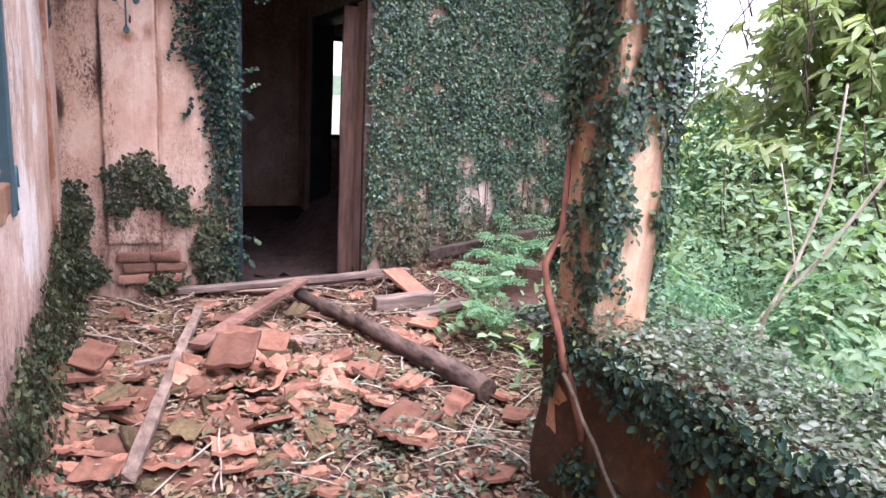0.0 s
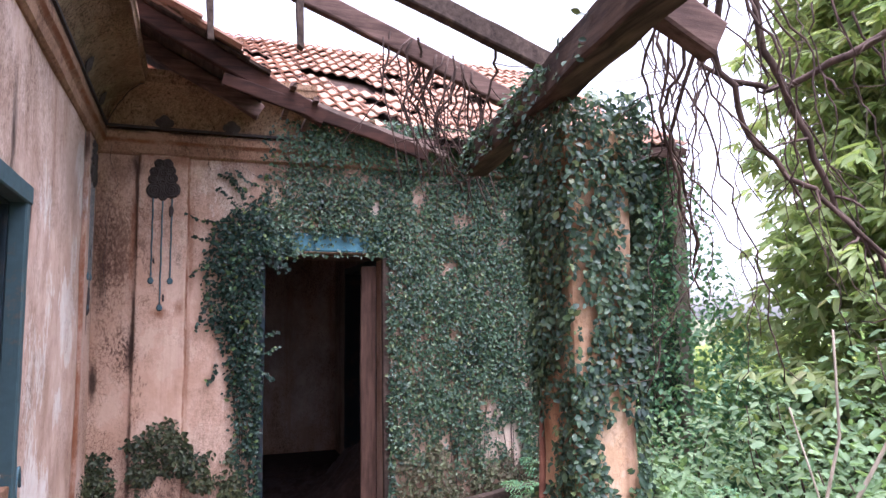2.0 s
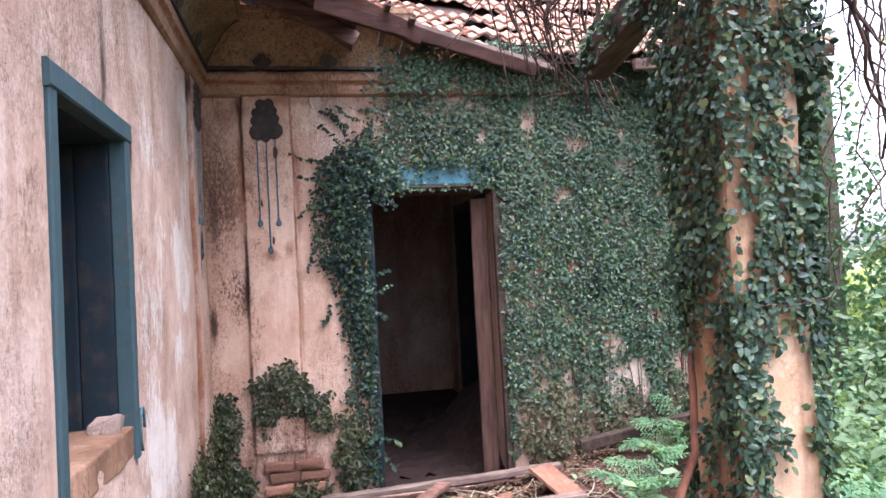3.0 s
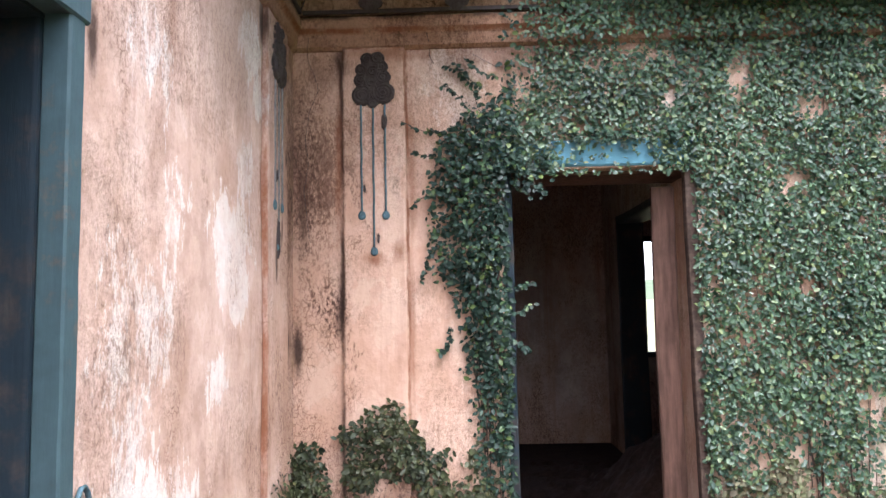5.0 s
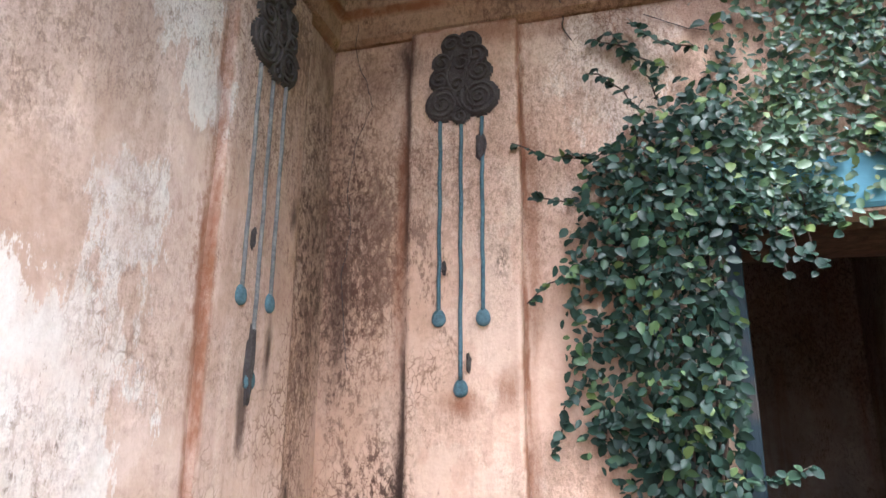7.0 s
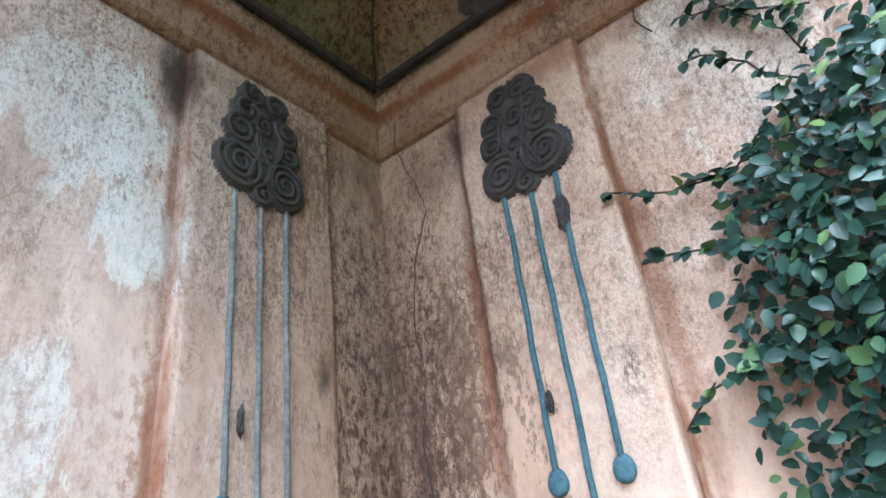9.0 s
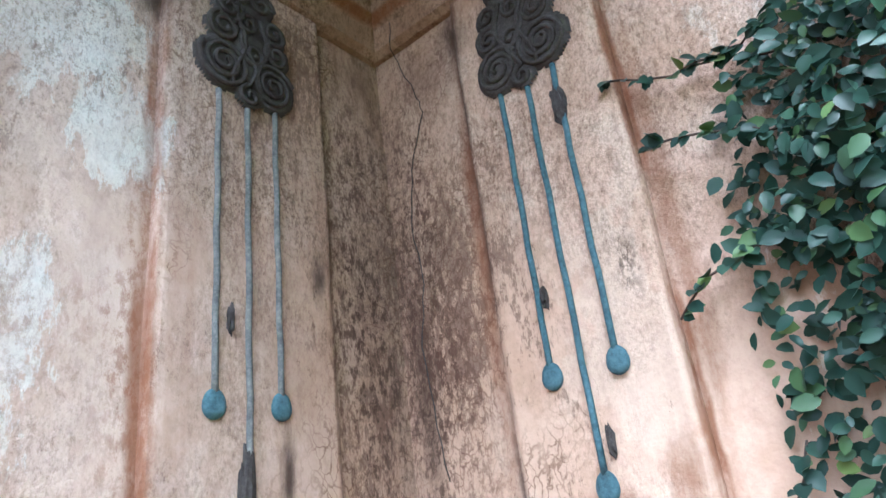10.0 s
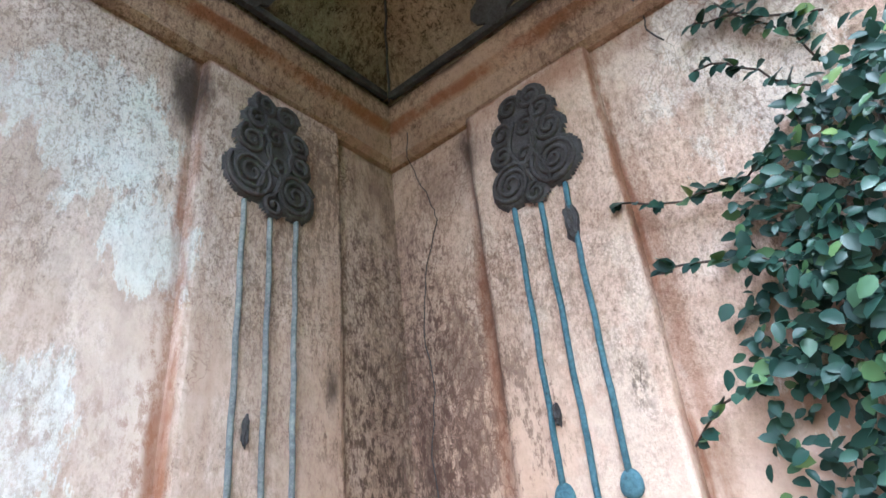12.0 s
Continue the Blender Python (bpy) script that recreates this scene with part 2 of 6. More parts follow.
WEST_BLOTS = [((WX0, y, z), w, h, k, sp, c) for y, z, w, h, k, sp, c in (
    (3.6, 0.1, 3.2, 0.5, 0.85, 0, UMBER), (3.6, 0.4, 3.0, 0.4, 0.6, 1, MOULD),
    (4.35, 2.75, 0.55, 0.5, 0.5, 0, (0.27, 0.20, 0.165)), (4.55, 2.2, 0.3, 0.35, 0.35, 0, (0.30, 0.19, 0.14)),
    (4.77, 3.0, 0.06, 0.15, 0.9, 0, MOULD), (5.14, 2.40, 0.035, 0.07, 0.9, 0, MOULD), (5.25, 2.3, 0.12, 0.9, 0.75, 1, UMBER), (5.34, 2.4, 0.10, 1.0, 0.3, 0, UMBER), (5.31, 2.3, 0.12, 1.0, 0.6, 1, MOULD),
    (5.05, 2.0, 0.025, 0.16, 0.9, 0, MOULD), (5.24, 1.63, 0.02, 0.07, 0.8, 0, MOULD), (5.29, 1.42, 0.03, 0.09, 0.8, 0, MOULD), (4.77, 2.2, 0.06, 0.4, 0.65, 1, RUST),
    (4.95, 1.84, 0.03, 0.10, 0.8, 0, MOULD), (4.82, 2.85, 0.05, 0.25, 0.7, 1, UMBER), (4.62, 2.25, 0.16, 0.12, 0.4, 1, RUST), (4.97, 2.9, 0.16, 0.25, 0.5, 1, UMBER), (2.9, 2.62, 0.05, 0.35, 0.9, 0, MOULD), (2.36, 2.35, 0.05, 0.16, 0.85, 0, MOULD), (3.27, 2.3, 0.03, 0.12, 0.9, 0, MOULD), (5.32, 3.0, 0.12, 0.14, 0.5, 0, UMBER), (5.0, 2.3, 0.16, 0.6, 0.35, 1, UMBER))]
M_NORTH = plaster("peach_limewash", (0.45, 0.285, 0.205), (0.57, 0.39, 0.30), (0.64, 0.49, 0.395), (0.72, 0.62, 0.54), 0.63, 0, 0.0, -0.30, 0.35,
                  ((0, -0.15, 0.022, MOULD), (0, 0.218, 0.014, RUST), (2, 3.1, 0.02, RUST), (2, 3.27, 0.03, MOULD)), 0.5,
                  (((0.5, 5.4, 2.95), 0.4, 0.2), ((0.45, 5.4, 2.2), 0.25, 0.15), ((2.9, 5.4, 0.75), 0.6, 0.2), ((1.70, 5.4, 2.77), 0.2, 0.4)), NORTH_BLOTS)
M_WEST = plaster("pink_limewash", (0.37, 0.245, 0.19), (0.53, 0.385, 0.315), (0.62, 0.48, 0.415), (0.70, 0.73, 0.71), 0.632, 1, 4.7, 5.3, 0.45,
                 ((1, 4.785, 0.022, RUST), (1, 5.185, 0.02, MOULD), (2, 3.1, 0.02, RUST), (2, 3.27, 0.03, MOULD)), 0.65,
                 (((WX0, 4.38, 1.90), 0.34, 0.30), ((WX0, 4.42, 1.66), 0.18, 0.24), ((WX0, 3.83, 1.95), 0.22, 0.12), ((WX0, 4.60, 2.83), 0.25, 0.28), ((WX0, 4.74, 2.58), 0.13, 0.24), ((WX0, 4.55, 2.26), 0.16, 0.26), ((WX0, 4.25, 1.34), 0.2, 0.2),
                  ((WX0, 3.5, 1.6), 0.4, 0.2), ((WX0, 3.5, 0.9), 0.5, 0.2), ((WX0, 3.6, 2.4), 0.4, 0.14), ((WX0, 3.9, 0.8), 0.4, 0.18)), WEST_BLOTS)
M_BAND = plaster("stained_cornice_plaster", (0.10, 0.05, 0.03), (0.23, 0.13, 0.08), (0.38, 0.245, 0.165), None, 0, 2, 2.9, 3.4, 0.6, ((2, 3.19, 0.02, RUST), (2, 3.27, 0.03, MOULD)), 0.6)
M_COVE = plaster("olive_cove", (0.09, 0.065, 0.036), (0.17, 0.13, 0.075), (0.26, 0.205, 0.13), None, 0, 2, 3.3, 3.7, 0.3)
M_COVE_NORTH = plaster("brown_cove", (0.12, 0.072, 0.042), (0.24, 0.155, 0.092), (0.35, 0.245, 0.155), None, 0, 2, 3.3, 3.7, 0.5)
M_POST = plaster("ochre_limewash", (0.40, 0.20, 0.10), (0.56, 0.355, 0.21), (0.66, 0.49, 0.35), (0.64, 0.52, 0.42), 0.6, 2, 1.0, 0.2, 0.6)
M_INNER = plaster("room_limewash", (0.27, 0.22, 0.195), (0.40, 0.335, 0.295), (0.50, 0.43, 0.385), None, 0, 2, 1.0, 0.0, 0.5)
M_PARAPET = earthy("mossy_masonry", [(0.3, (0.035, 0.022, 0.014)), (0.5, (0.06, 0.036, 0.022)), (0.75, (0.16, 0.075, 0.033))], 3.0)
M_BLUE = wood("blue_paint_wood", (0.10, 0.07, 0.05), (0.2, 0.14, 0.1), (1, 1, 0.12), (0.058, 0.105, 0.12), 0.64, 0.65)
M_BLUE_X = wood("blue_paint_lintel", (0.12, 0.08, 0.06), (0.25, 0.2, 0.16), (0.12, 1, 1), (0.12, 0.31, 0.41), 0.64, 0.6)
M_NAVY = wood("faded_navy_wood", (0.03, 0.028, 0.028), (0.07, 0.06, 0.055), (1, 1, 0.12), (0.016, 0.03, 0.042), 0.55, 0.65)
M_BROWN = wood("red_brown_jamb", (0.04, 0.021, 0.015), (0.105, 0.058, 0.043), (1, 1, 0.1))
M_SPLIT = wood("dark_split_timber", (0.016, 0.007, 0.005), (0.06, 0.024, 0.016), (0.1, 1, 1))
M_BROWN_LIGHT = wood("sunned_brown_board", (0.11, 0.055, 0.04), (0.26, 0.145, 0.105), (0.3, 0.3, 1))
M_RAFTER = wood("weathered_rafter", (0.055, 0.032, 0.026), (0.17, 0.105, 0.085), (0.1, 1, 1))
M_BEAM = wood("weathered_beam", (0.022, 0.014, 0.010), (0.12, 0.078, 0.056), (1, 0.1, 1))
M_PLANK = wood("grey_plank", (0.11, 0.078, 0.06), (0.30, 0.215, 0.165), (0.7, 0.25, 1))
M_PLANK_X = wood("grey_board", (0.10, 0.07, 0.056), (0.27, 0.20, 0.165), (0.12, 1, 1))
M_BARK_DARK = wood("split_dark_bark", (0.018, 0.013, 0.010), (0.15, 0.10, 0.078), (0.9, 0.22, 0.9))
M_LOG = wood("charred_log", (0.03, 0.02, 0.016), (0.10, 0.07, 0.055), (1, 0.15, 1))
M_TILE = earthy("fired_clay", [(0.32, (0.10, 0.05, 0.036)), (0.44, (0.33, 0.15, 0.095)), (0.57, (0.40, 0.20, 0.13)), (0.74, (0.53, 0.34, 0.25))], 5, 0.9, 0.008, 0.4, 0.09)
M_OLDTILE = earthy("weathered_roof_tile", [(0.30, (0.17, 0.085, 0.06)), (0.46, (0.42, 0.235, 0.165)), (0.72, (0.56, 0.39, 0.30))], 4, 0.97, 0.008, 0.5, 0.5)
M_TILE_MOSS = earthy("mossy_clay", [(0.32, (0.045, 0.032, 0.02)), (0.46, (0.11, 0.075, 0.04)), (0.6, (0.17, 0.13, 0.06)), (0.74, (0.28, 0.16, 0.10))], 6, 0.95, 0.01, 0.5, 0.3)
M_BRICK = earthy("soft_brick", [(0.3, (0.16, 0.075, 0.05)), (0.6, (0.34, 0.18, 0.125)), (0.8, (0.48, 0.32, 0.24))], 12, 0.95, 0.01, 0.5, 0.3)
M_SOIL = earthy("littered_soil", [(0.3, (0.03, 0.017, 0.013)), (0.5, (0.085, 0.045, 0.034)), (0.7, (0.20, 0.115, 0.09))], 5, 0.97, 0.03)
# Room earth, darker than the veranda's: the room's shade is in the colour.
M_ROOM_SHADED = earthy("shaded_room_earth", [(0.3, (0.012, 0.007, 0.006)), (0.5, (0.027, 0.016, 0.013)), (0.7, (0.06, 0.037, 0.03))], 7, 0.97, 0.03)
M_GROUND = earthy("garden_soil", [(0.3, (0.03, 0.025, 0.012)), (0.5, (0.06, 0.06, 0.02)), (0.72, (0.12, 0.10, 0.045))], 2, 0.97, 0.04)
M_PASTURE = earthy("dry_pasture", [(0.3, (0.10, 0.115, 0.06)), (0.5, (0.15, 0.155, 0.09)), (0.7, (0.20, 0.19, 0.12))], 0.3)
M_RIDGE = earthy("far_wood_green", [(0.3, (0.04, 0.06, 0.035)), (0.5, (0.06, 0.09, 0.05)), (0.7, (0.10, 0.13, 0.08))], 0.2)
M_IVY = leafy("creeping_fig_leaves", [(0.0, (0.009, 0.021, 0.017)), (0.5, (0.021, 0.046, 0.037)), (0.82, (0.04, 0.08, 0.055)), (0.94, (0.085, 0.15, 0.055)), (1.0, (0.19, 0.25, 0.07))], 0.36, 0.12, 0.15)
M_IVY_WALL = leafy("weathered_fig_leaves", [(0.0, (0.015, 0.038, 0.031)), (0.45, (0.050, 0.100, 0.066)), (0.78, (0.095, 0.165, 0.090)), (0.93, (0.13, 0.18, 0.065)), (1.0, (0.22, 0.26, 0.10))], 0.36, 0.18, 0.34)
# Darker copy of the fig leaves for the wall feet, shade put into its colour.
M_IVY_SHADED = leafy("shaded_fig_leaves", [(0.0, (0.010, 0.016, 0.010)), (0.5, (0.026, 0.044, 0.024)), (0.85, (0.05, 0.075, 0.036)), (1.0, (0.12, 0.12, 0.05))], 0.42, 0.12, 0.25)
M_IVY_DRY = leafy("dry_vine_leaves", [(0.0, (0.06, 0.045, 0.03)), (0.6, (0.12, 0.10, 0.055)), (1.0, (0.12, 0.16, 0.07))], 0.7, 0.15)
M_TREE = leafy("drooping_tree_leaves", [(0.0, (0.22, 0.33, 0.13)), (0.5, (0.38, 0.52, 0.22)), (0.85, (0.48, 0.60, 0.29)), (1.0, (0.64, 0.62, 0.36))], 0.5, 0.56, 0.4)
M_SHRUB = leafy("shrub_leaves", [(0.0, (0.11, 0.21, 0.11)), (0.5, (0.22, 0.35, 0.18)), (1.0, (0.34, 0.46, 0.26))], 0.5, 0.48, 0.4)
M_FERN = leafy("fern_leaves", [(0.0, (0.06, 0.19, 0.11)), (0.6, (0.13, 0.31, 0.17)), (1.0, (0.26, 0.40, 0.18))], 0.5, 0.45)
M_LITTER = leafy("leaf_litter", [(0.0, (0.09, 0.05, 0.03)), (0.4, (0.22, 0.12, 0.075)), (0.75, (0.38, 0.23, 0.15)), (1.0, (0.10, 0.13, 0.05))], 0.85, 0.05)
M_STEM = wood("dry_liana", (0.04, 0.026, 0.022), (0.125, 0.082, 0.066), (1, 1, 0.3))
M_STEM_RED = wood("bare_red_root", (0.12, 0.05, 0.033), (0.28, 0.125, 0.08), (1, 1, 0.2))
M_STEM_PALE = wood("pale_dead_stem", (0.25, 0.2, 0.15), (0.5, 0.43, 0.34), (1, 1, 0.2))
M_BARK = wood("bark", (0.06, 0.045, 0.03), (0.17, 0.13, 0.09), (1, 1, 0.3))
M_STUCCO_DARK = earthy("mould_black_stucco", [(0.3, (0.022, 0.018, 0.018)), (0.5, (0.05, 0.041, 0.039)), (0.75, (0.105, 0.092, 0.09))], 25, 0.85, 0.004)
M_STUCCO_GREY = earthy("grey_bared_stucco", [(0.3, (0.05, 0.045, 0.045)), (0.5, (0.14, 0.14, 0.14)), (0.72, (0.34, 0.31, 0.28))], 22, 0.85, 0.004)
M_STUCCO_BLUE = earthy("blue_painted_stucco", [(0.3, (0.025, 0.03, 0.033)), (0.45, (0.05, 0.098, 0.12)), (0.72, (0.12, 0.20, 0.235))], 22, 0.8, 0.004)


# ---- builders ----
def mesh_of(name, bm, mat):
    me = bpy.data.meshes.new(name)
    bmesh.ops.recalc_face_normals(bm, faces=bm.faces)
    bm.to_mesh(me)
    bm.free()
    me.materials.append(mat)
    return me


def thing(name, bm, mat, label="", category="", group="", kind=""):
    return tagged(new(name, mesh_of(name, bm, mat)), label, category, group, kind)


def base(name, place, label, category, group=""):
    """An Empty that carries a thing's parts."""
    ob = new(name)
    ob.empty_display_size = 0.1
    ob.location = place
    return tagged(ob, label, category, group)


def part(name, bm, mat, parent, label=""):
    ob = new(name, mesh_of(name, bm, mat))
    ob.parent = parent
    ob.matrix_parent_inverse = parent_world(parent).inverted()
    return tagged(ob, label)


def parent_world(ob):
    m = ob.matrix_basis.copy()
    while ob.parent:
        m = ob.parent.matrix_basis @ ob.matrix_parent_inverse @ m
        ob = ob.parent
    return m


def box(x0, x1, y0, y1, z0, z1, bev=0.0, bm=None):
    bm = bm or bmesh.new()
    m = Matrix.LocRotScale(((x0 + x1) / 2, (y0 + y1) / 2, (z0 + z1) / 2), None, (x1 - x0, y1 - y0, z1 - z0))
    r = bmesh.ops.create_cube(bm, size=1, matrix=m)
    if bev:
        es = list({e for v in r["verts"] for e in v.link_edges})
        bmesh.ops.bevel(bm, geom=es, offset=bev, segments=2, affect="EDGES", profile=0.6)
    return bm


def rough_up(bm, amount, scale, seed=0.0):
    for v in bm.verts:
        p = v.co * scale + Vector((seed, seed * 1.7, seed * 0.3))
        v.co += noise.noise_vector(p) * amount


def timber(a, b, w, h, up=(0, 0, 1), rough=0.006, steps=14, taper=1.0, ragged=0.0, seed=0.0):
    """A worn, slightly bent piece of sawn timber from a to b, w wide and h high."""
    a, b = Vector(a), Vector(b)
    d = (b - a).normalized()
    s = d.cross(Vector(up)).normalized()
    u = s.cross(d).normalized()
    bm = bmesh.new()
    rings = []
    prof = [(-0.5, -0.42), (-0.42, -0.5), (0.42, -0.5), (0.5, -0.42), (0.5, 0.42), (0.42, 0.5), (-0.42, 0.5), (-0.5, 0.42)]
    for i in range(steps + 1):
        f = i / steps
        k = 1 + (taper - 1) * f
        c = a.lerp(b, f)
        ring = []
        for q, (x, z) in enumerate(prof):
            end = 0
            if ragged and i in (0, steps):
                end = ragged * noise.noise(Vector((q * 1.3, seed, f * 9))) * (1 if i else -1)
            p = c + s * (x * w * k) + u * (z * h * k) + d * end
            p += noise.noise_vector(p * 9 + Vector((seed, 0, 0))) * rough + noise.noise_vector(c * 1.5 + Vector((0, seed, 3))) * rough * 1.5
            ring.append(bm.verts.new(p))
        rings.append(ring)
    n = len(prof)
    for r0, r1 in zip(rings, rings[1:]):
        for q in range(n):
            bm.faces.new((r0[q], r0[(q + 1) % n], r1[(q + 1) % n], r1[q]))
    bm.faces.new(rings[0])
    bm.faces.new(rings[-1])
    return bm


def tube(points, radii, sides=6, bm=None):
    """A round stem through points, capped."""
    bm = bm or bmesh.new()
    pts = [Vector(p) for p in points]
    rings = []
    for i, p in enumerate(pts):
        d = (pts[min(i + 1, len(pts) - 1)] - pts[max(i - 1, 0)]).normalized()
        s = d.cross(Vector((0.31, 0.87, 0.38))).normalized()
        u = d.cross(s)
        r = radii if isinstance(radii, float) else radii[i]
        rings.append([bm.verts.new(p + (s * math.cos(k * math.tau / sides) + u * math.sin(k * math.tau / sides)) * r) for k in range(sides)])
    for r0, r1 in zip(rings, rings[1:]):
        for k in range(sides):
            f = bm.faces.new((r0[k], r0[(k + 1) % sides], r1[(k + 1) % sides], r1[k]))
            f.smooth = True
    bm.faces.new(rings[0])
    bm.faces.new(rings[-1])
    return bm


def wander(a, b, steps, amount, rng, sag=0.0):
    """Points from a to b that stray on the way."""
    a, b = Vector(a), Vector(b)
    off, out = Vector((0, 0, 0)), []
    for i in range(steps + 1):
        f = i / steps
        if 0 < i < steps:
            off = off * 0.8 + Vector((rng.uniform(-1, 1), rng.uniform(-1, 1), rng.uniform(-1, 1))) * amount
        w = math.sin(f * math.pi) ** 0.5
        out.append(a.lerp(b, f) + off * w - Vector((0, 0, sag * 4 * f * (1 - f))))
    return out


def leaf_arrays(P, D, N, L, W, fold=0.15, curl=0.15, rounded=False):
    """Two folded quads a leaf: base, two shoulders a side, tip. Rows of P are bases, D ways along, N normals."""
    D = D / np.linalg.norm(D, axis=1, keepdims=True)
    S = np.cross(D, N)
    S /= np.linalg.norm(S, axis=1, keepdims=True) + 1e-9
    U = np.cross(S, D)
    L, W = L[:, None], W[:, None]
    n = len(P)
    if rounded:
        rows = [(0, 0, 0), (0.13, -0.27, fold * 0.6), (0.40, -0.47, fold), (0.74, -0.37, fold * 0.6 - curl * 0.4), (1.0, 0, -curl), (0.74, 0.37, fold * 0.6 - curl * 0.4), (0.40, 0.47, fold), (0.13, 0.27, fold * 0.6), (0.45, 0, 0.02)]
        V = np.stack([P + D * L * a + S * W * s + U * W * h for a, s, h in rows], axis=1).reshape(-1, 3)
        k = np.arange(n)[:, None] * 9
        F = np.concatenate([k + np.array([c]) for c in ((0, 1, 2, 8), (8, 2, 3, 4), (8, 4, 5, 6), (0, 8, 6, 7))], axis=0)
        return V, F
    rows = [(0, 0, 0), (0.26, -0.43, fold), (0.72, -0.41, fold * 0.7 - curl * 0.4), (1.0, 0, -curl), (0.72, 0.41, fold * 0.7 - curl * 0.4), (0.26, 0.43, fold)]
    V = np.stack([P + D * L * a + S * W * s + U * W * h for a, s, h in rows], axis=1).reshape(-1, 3)
    k = np.arange(n)[:, None] * 6
    F = np.concatenate([k + np.array([[0, 1, 2, 3]]), k + np.array([[0, 3, 4, 5]])], axis=0)
    return V, F


def quads(name, V, F, mat):
    me = bpy.data.meshes.new(name)
    me.vertices.add(len(V))
    me.vertices.foreach_set("co", V.astype(np.float32).ravel())
    n = len(F)
    me.loops.add(n * 4)
    me.loops.foreach_set("vertex_index", F.astype(np.int32).ravel())
    me.polygons.add(n)
    me.polygons.foreach_set("loop_start", np.arange(n, dtype=np.int32) * 4)
    me.update(calc_edges=True)
    me.materials.append(mat)
    return me


def leaf_mesh(name, P, D, N, L, W, mat, **kw):
    V, F = leaf_arrays(np.asarray(P, float), np.asarray(D, float), np.asarray(N, float), np.asarray(L, float), np.asarray(W, float), **kw)
    return quads(name, V, F, mat)


def fnoise(x, y, z=0.0):
    return noise.noise(Vector((x, y, z)))


# ---- shell: walls, floors, ceilings ----
WX, NY = -0.43, 5.40                       # faces of the two outer walls
DX0, DX1, DZ0, DZ1 = 0.755, 1.835, 0.01, 2.375    # front door
WY0, WY1, WZ0, WZ1 = 2.345, 3.165, 1.13, 2.34     # window
WT = 0.46


def wall_sheet(bm, axis, at, u0, u1, v0, v1, step=0.12, rough=0.006, lift=None):
    """A hand-rendered wall face, a little uneven. axis: the one that it is square to."""
    nu, nv = max(1, round((u1 - u0) / step)), max(1, round((v1 - v0) / step))
    grid = []
    for i in range(nu + 1):
        row = []
        for j in range(nv + 1):
            u, v = u0 + (u1 - u0) * i / nu, v0 + (v1 - v0) * j / nv
            inner = 0 < i < nu and 0 < j < nv
            k = fnoise(u * 1.3, v * 1.3, at) * rough * 1.5 + fnoise(u * 5, v * 5, at + 7) * rough * 0.5 if inner else 0
            row.append(bm.verts.new((at + k, u, v) if axis == "x" else (u, at + k, v)))
        grid.append(row)
    for i in range(nu):
        for j in range(nv):
            bm.faces.new((grid[i][j], grid[i + 1][j], grid[i + 1][j + 1], grid[i][j + 1]))


def pierced_wall(axis, face, back, u0, u1, z0, z1, holes):
    """A thick wall with openings that go through. holes: (u0, u1, z0, z1), in order along u."""
    bm = bmesh.new()
    us = [u0] + [q for h in holes for q in h[:2]] + [u1]
    for i in range(0, len(us), 2):
        wall_sheet(bm, axis, face, us[i], us[i + 1], z0, z1)
        wall_sheet(bm, axis, back, us[i], us[i + 1], z0, z1, 0.5)
    sq = lambda *p: bm.faces.new([bm.verts.new((d, u, z) if axis == "x" else (u, d, z)) for d, u, z in p])
    for a, b, c, d in holes:
        for at in (face, back):
            wall_sheet(bm, axis, at, a, b, d, z1, 0.12 if at == face else 0.5)
            if c > z0:
                wall_sheet(bm, axis, at, a, b, z0, c, 0.12 if at == face else 0.5)
        for u in (a, b):
            sq((face, u, c), (back, u, c), (back, u, d), (face, u, d))
        for z in (c, d):
            sq((face, a, z), (back, a, z), (back, b, z), (face, b, z))
    for u in (u0, u1):
        sq((face, u, z0), (back, u, z0), (back, u, z1), (face, u, z1))
    for z in (z0, z1):
        sq((face, u0, z), (back, u0, z), (back, u1, z), (face, u1, z))
    bmesh.ops.remove_doubles(bm, verts=bm.verts, dist=0.0005)
    return bm


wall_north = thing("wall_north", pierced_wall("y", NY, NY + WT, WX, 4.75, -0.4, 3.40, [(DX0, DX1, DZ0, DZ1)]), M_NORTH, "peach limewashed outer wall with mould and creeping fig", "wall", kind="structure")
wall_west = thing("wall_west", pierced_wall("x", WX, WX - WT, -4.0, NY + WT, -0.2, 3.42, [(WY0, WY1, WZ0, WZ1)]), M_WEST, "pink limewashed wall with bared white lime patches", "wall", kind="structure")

# rooms behind the two walls
RX, RY = 2.2, 9.6
# The first opening is out of view, added to let daylight into the room.
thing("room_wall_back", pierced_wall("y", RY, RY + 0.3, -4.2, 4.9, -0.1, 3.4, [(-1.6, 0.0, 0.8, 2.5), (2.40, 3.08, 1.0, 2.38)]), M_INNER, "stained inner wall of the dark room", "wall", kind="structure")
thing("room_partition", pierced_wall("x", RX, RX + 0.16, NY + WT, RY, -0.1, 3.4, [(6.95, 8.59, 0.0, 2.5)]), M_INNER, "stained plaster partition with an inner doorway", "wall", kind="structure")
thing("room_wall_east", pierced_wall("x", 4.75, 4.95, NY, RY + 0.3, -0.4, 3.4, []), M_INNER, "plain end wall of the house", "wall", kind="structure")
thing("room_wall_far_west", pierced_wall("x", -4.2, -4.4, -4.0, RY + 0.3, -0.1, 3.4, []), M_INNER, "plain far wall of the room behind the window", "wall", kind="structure")
